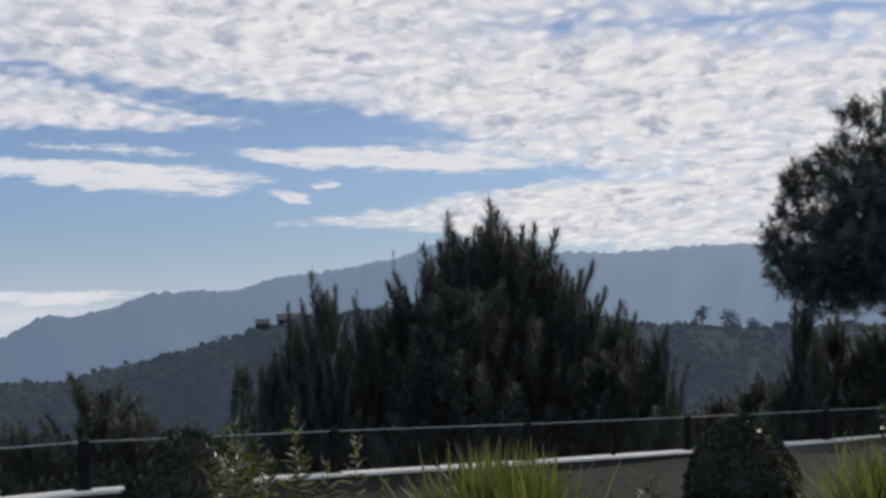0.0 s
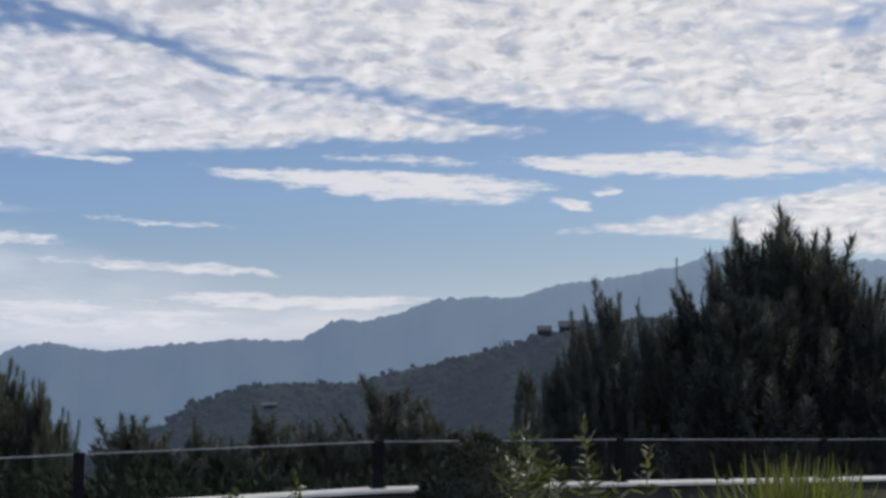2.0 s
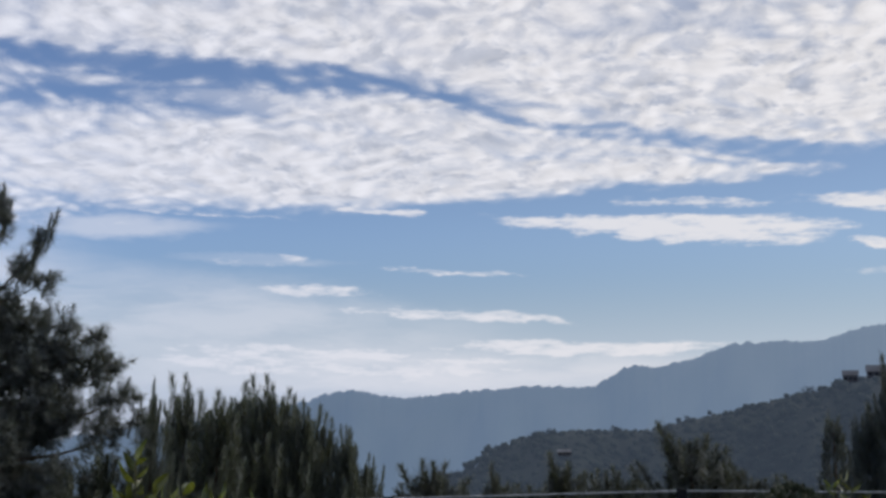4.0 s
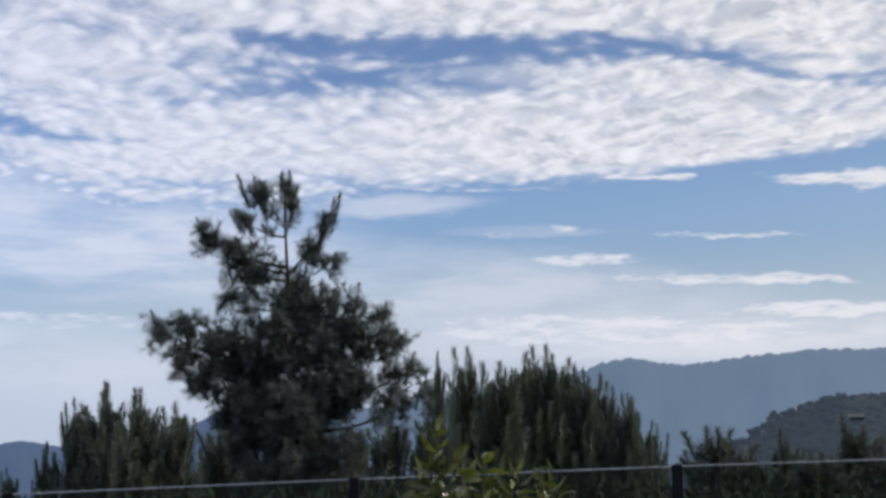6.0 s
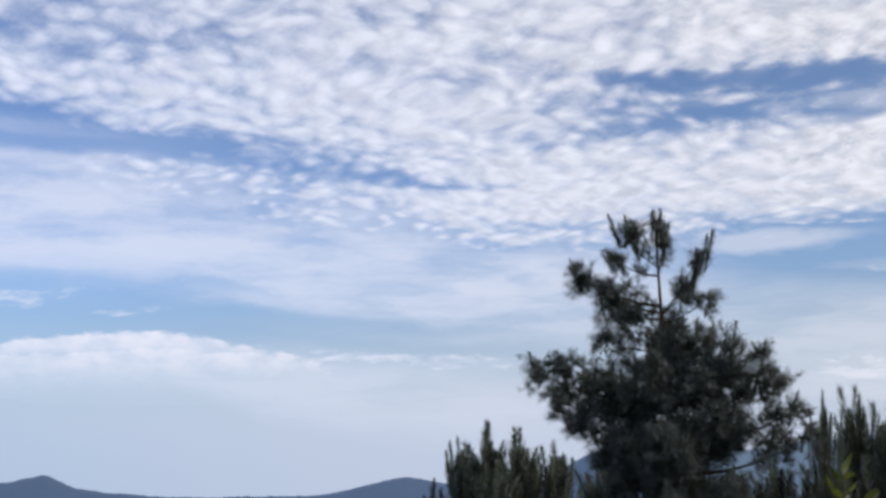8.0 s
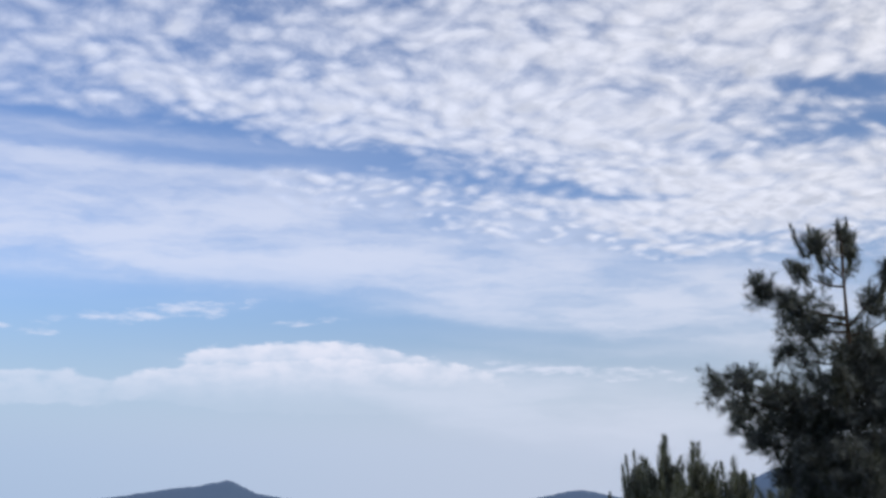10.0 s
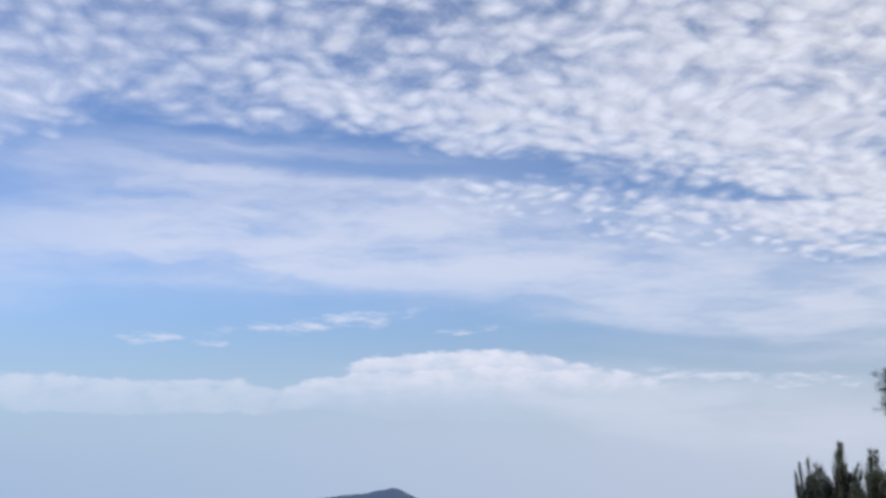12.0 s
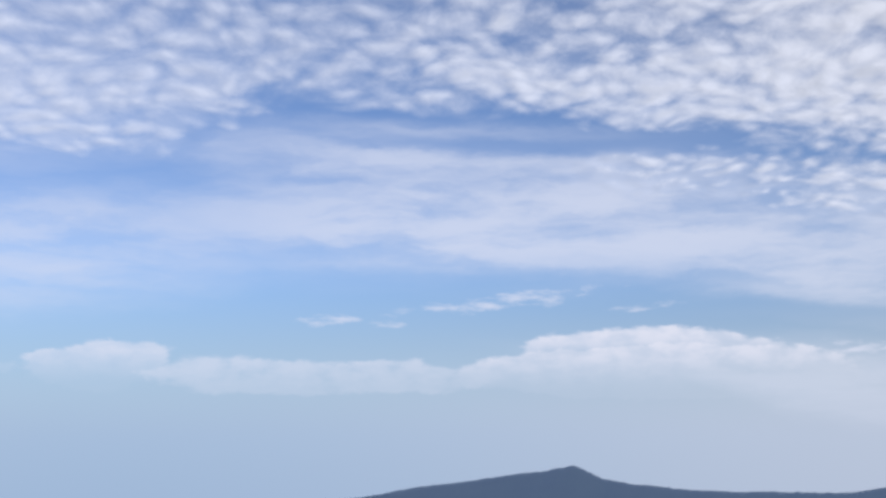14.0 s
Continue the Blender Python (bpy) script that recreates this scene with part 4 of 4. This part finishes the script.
# ---- on the hill ----
def cypress(az, el, d, rng):
    tree = tagged(new("cypress_tree"), "slender dark cypress standing before the hill", "tree")
    foot = bearing(az, d)
    foot.z = base_z(foot)
    h = EYE + d * math.tan(radians(el)) - foot.z
    part("trunk", tube([(0, 0, 0), (0, 0, h * 0.5), (0, 0, h * 0.95)], [0.15, 0.1, 0.03]), M_BARK, tree)
    t = 0.25 + 0.75 * rng.random(420)
    w = rng.random(420) * 2 * math.pi
    r = 0.5 * np.sqrt(np.clip((1 - t) * 3, 0.02, 1)) * (0.6 + 0.4 * rng.random(420))
    places = np.stack([r * np.cos(w), r * np.sin(w), t * h * 0.95], 1)
    ways = np.stack([np.cos(w) * 0.25, np.sin(w) * 0.25, np.ones(420)], 1)
    part("crown", strew(SHOOTS[0], places, ways, rng.uniform(0.4, 0.8, 420), rng), M_NEEDLE, tree)
    tree.matrix_basis = Matrix.Translation(foot)


cypress(9.4, -0.3, 48.0, rng)


def mast(az, d, el_top, el_foot):
    """A thin lattice mast: three legs drawn together, with rings of struts."""
    m = tagged(new("radio_mast"), "thin grey lattice mast on the hill", "mast", "masts")
    foot = bearing(az, d, EYE + d * math.tan(radians(el_foot)))
    h = d * (math.tan(radians(el_top)) - math.tan(radians(el_foot)))
    feet = [Vector((1.1 * math.cos(a), 1.1 * math.sin(a), 0)) for a in (0.3, 2.4, 4.5)]
    for f in feet:
        part("leg", tube([f, Vector((f.x * 0.3, f.y * 0.3, h))], [0.2, 0.12], 4), M_MAST, m)
    for i in range(9):
        t = i / 9
        a, b = feet[i % 3], feet[(i + 1) % 3]
        part("strut", tube([a * (1 - 0.7 * t) + Vector((0, 0, h * t)), b * (1 - 0.7 * t - 0.08) + Vector((0, 0, h * (t + 0.11)))], [0.09, 0.09], 4), M_MAST, m)
    m.matrix_basis = Matrix.Translation(foot)


mast(2.35, 632, 5.0, 1.6)
mast(4.1, 632, 3.2, 1.5)


def hill_house(az, d, el, w, h, label, pitch=0.35):
    house = tagged(new("house"), label, "house", "houses on the hill")
    wall = part("wall", box((w, w * 0.6, h), (0, 0, h / 2)), M_WALL, house)
    bm = bmesh.new()
    v = [bm.verts.new(c) for c in ((-w * 0.55, -w * 0.36, 0), (w * 0.55, -w * 0.36, 0), (w * 0.55, w * 0.36, 0), (-w * 0.55, w * 0.36, 0), (-w * 0.55, 0, w * pitch), (w * 0.55, 0, w * pitch))]
    for f in ((0, 1, 5, 4), (2, 3, 4, 5), (0, 4, 3), (1, 2, 5), (3, 2, 1, 0)):
        bm.faces.new([v[i] for i in f])
    part("roof", bm, M_ROOF, house, "pale zinc roof", pose(0, 0, h))
    for x in (-0.3, 0.0, 0.3):
        part("window", box((w * 0.14, 0.2, h * 0.4), (x * w, -w * 0.3 - 0.05, h * 0.55)), M_POST, wall)
    house.matrix_basis = Matrix.Translation(bearing(az, d, EYE + d * math.tan(radians(el)))) @ pose(0, 0, 0, 0, 0, az)


hill_house(8.5, 625, 1.35, 7, 3.4, "small pale house on the hill crest")
hill_house(7.4, 628, 1.55, 9, 3.0, "low pale house on the hill crest")
hill_house(21.3, 560, -1.95, 6, 1.6, "low pale roofed house on the wooded slope", 0.22)


def hill_tree(az, el, d, half, rng):
    """A broad-leaved tree far off: trunk, limbs and clumps of leaves with gaps between them."""
    tree = tagged(new("hill_tree"), "dark broad-leaved tree on the hill crest", "tree", "trees on the crest")
    h = 2 * half * (1.0 + 0.5 * rng.random())
    part("trunk", tube([(0, 0, -6), (0.1, 0, h * 0.3), (0.3, 0, h * 0.8)], [0.45, 0.35, 0.1]), M_BARK, tree)
    places, ways = [], []
    for c in range(9):
        o = rng.normal(size=3) * half * np.array([0.5, 0.5, 0.35]) + np.array([0, 0, h * 0.62])
        for i in range(26):
            q = rng.normal(size=3) * half * 0.24
            places.append(o + q)
            ways.append(q + rng.normal(size=3) * 0.5)
    # these leaves carry the hill's haze emission too
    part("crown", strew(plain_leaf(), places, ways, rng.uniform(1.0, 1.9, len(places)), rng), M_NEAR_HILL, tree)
    tree.matrix_basis = Matrix.Translation(bearing(az, d, EYE + d * math.tan(radians(el)) - h * 0.8))


def hill_woods(rng, count=9500):
    """The canopy that covers the near hill: thousands of lumpy crowns over its slope and crest."""
    bm = bmesh.new()
    bmesh.ops.create_icosphere(bm, subdivisions=2, radius=1.0)
    tv = np.array([tuple(v.co * (1 + 0.35 * noise.noise(v.co * 1.7))) for v in bm.verts])
    bm.verts.ensure_lookup_table()
    tf = np.array([[v.index for v in f.verts] for f in bm.faces])
    bm.free()
    spots = [p for p in RIDGE_POINTS["near_hill"] if -24 < math.degrees(math.atan2(-p[0].x, p[0].y)) < 31 and (p[1] > 0.45 or rng.random() < 0.4)]
    pick = rng.integers(0, len(spots), count)
    size = rng.uniform(0.9, 2.6, count) * rng.uniform(0.7, 1.1, count)
    places = np.array([tuple(spots[i][0].lerp(spots[i][2], rng.random())) for i in pick]) + rng.normal(size=(count, 3)) * np.array([4.0, 4.0, 0.0])
    places[:, 2] -= size * 0.35
    ways = np.array([0, 0, 1.0]) + rng.normal(size=(count, 3)) * 0.3
    # the canopy glows with the same painted haze as the hill
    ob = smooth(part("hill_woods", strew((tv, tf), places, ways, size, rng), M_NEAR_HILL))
    tagged(ob, "dense dark woods covering the near hill", "woods", kind="stuff")


hill_woods(np.random.default_rng(21))
for i in range(46):
    az = -22 + 50 * rng.random()
    xs = np.interp(az, [-20, -10, -7, -2, 3.5, 7.2, 10.4, 14.2, 17.5, 21, 23.8, 26.3, 30], [1.0, 1.15, 1.6, 2.2, 2.15, 1.75, 0.9, -0.05, -0.75, -0.8, -1.3, -2.9, -4.0])
    hill_tree(az, xs + 0.0 + 0.16 * rng.random() ** 2, 634, 1.5 + 1.6 * rng.random(), rng)
hill_tree(-11.9, 1.75, 636, 3.2, rng)
hill_tree(-13.2, 1.55, 636, 4.2, rng)


# ---- thicket behind the fence ----
def thicket_bush(rng):
    """A dense dark bush two metres high: stems and small clumps of leaves."""
    bush = tagged(new("thicket_bush"), "dense dark undergrowth bush on the slope below the fence", "bush", "undergrowth")
    for i in range(5):
        w = rng.random() * 6.28
        part("stem", tube([(0, 0, -0.2), (0.3 * math.cos(w), 0.3 * math.sin(w), 0.7), (0.7 * math.cos(w), 0.7 * math.sin(w), 1.6)], [0.05, 0.035, 0.01], 5), M_BARK, bush)
    n = 3400
    d = rng.normal(size=(n, 3))
    d /= np.linalg.norm(d, axis=1, keepdims=True)
    r = rng.random(n) ** 0.4 * np.array([1 + 0.35 * noise.noise(Vector(v) * 2.2) for v in d])
    p = d * r[:, None] * np.array([1.25, 1.25, 1.0]) + np.array([0, 0, 0.95])
    part("crown", strew(plain_leaf(), p, d + rng.normal(size=d.shape) * 0.7 + np.array([0, 0, 0.4]), rng.uniform(0.09, 0.18, n), rng), M_BROAD, bush)
    return bush


bush = thicket_bush(np.random.default_rng(9))
rng = np.random.default_rng(10)
for i in range(58):
    s, q = -14 + 44 * (i + rng.random()) / 58, 3.0 + 9.0 * rng.random()
    p = along(s, 0, q)
    top = EYE - (FENCE_D + q) * (0.086 if i % 2 else 0.078) / math.cos(math.atan2(s, FENCE_D))
    z = land(p.x, p.y) - 0.05
    k = max((top - z) / 2.0, 0.5)
    made = copy_thing(bush, Matrix.Translation((p.x, p.y, z)) @ pose(0, 0, 0, 0, 0, 360 * rng.random()))
    made.scale = (1.15 * k ** 0.5, 1.15 * k ** 0.5, k)
p = along(-9.0, 0, 4)
bush.matrix_basis = Matrix.Translation((p.x, p.y, land(p.x, p.y) - 0.05))
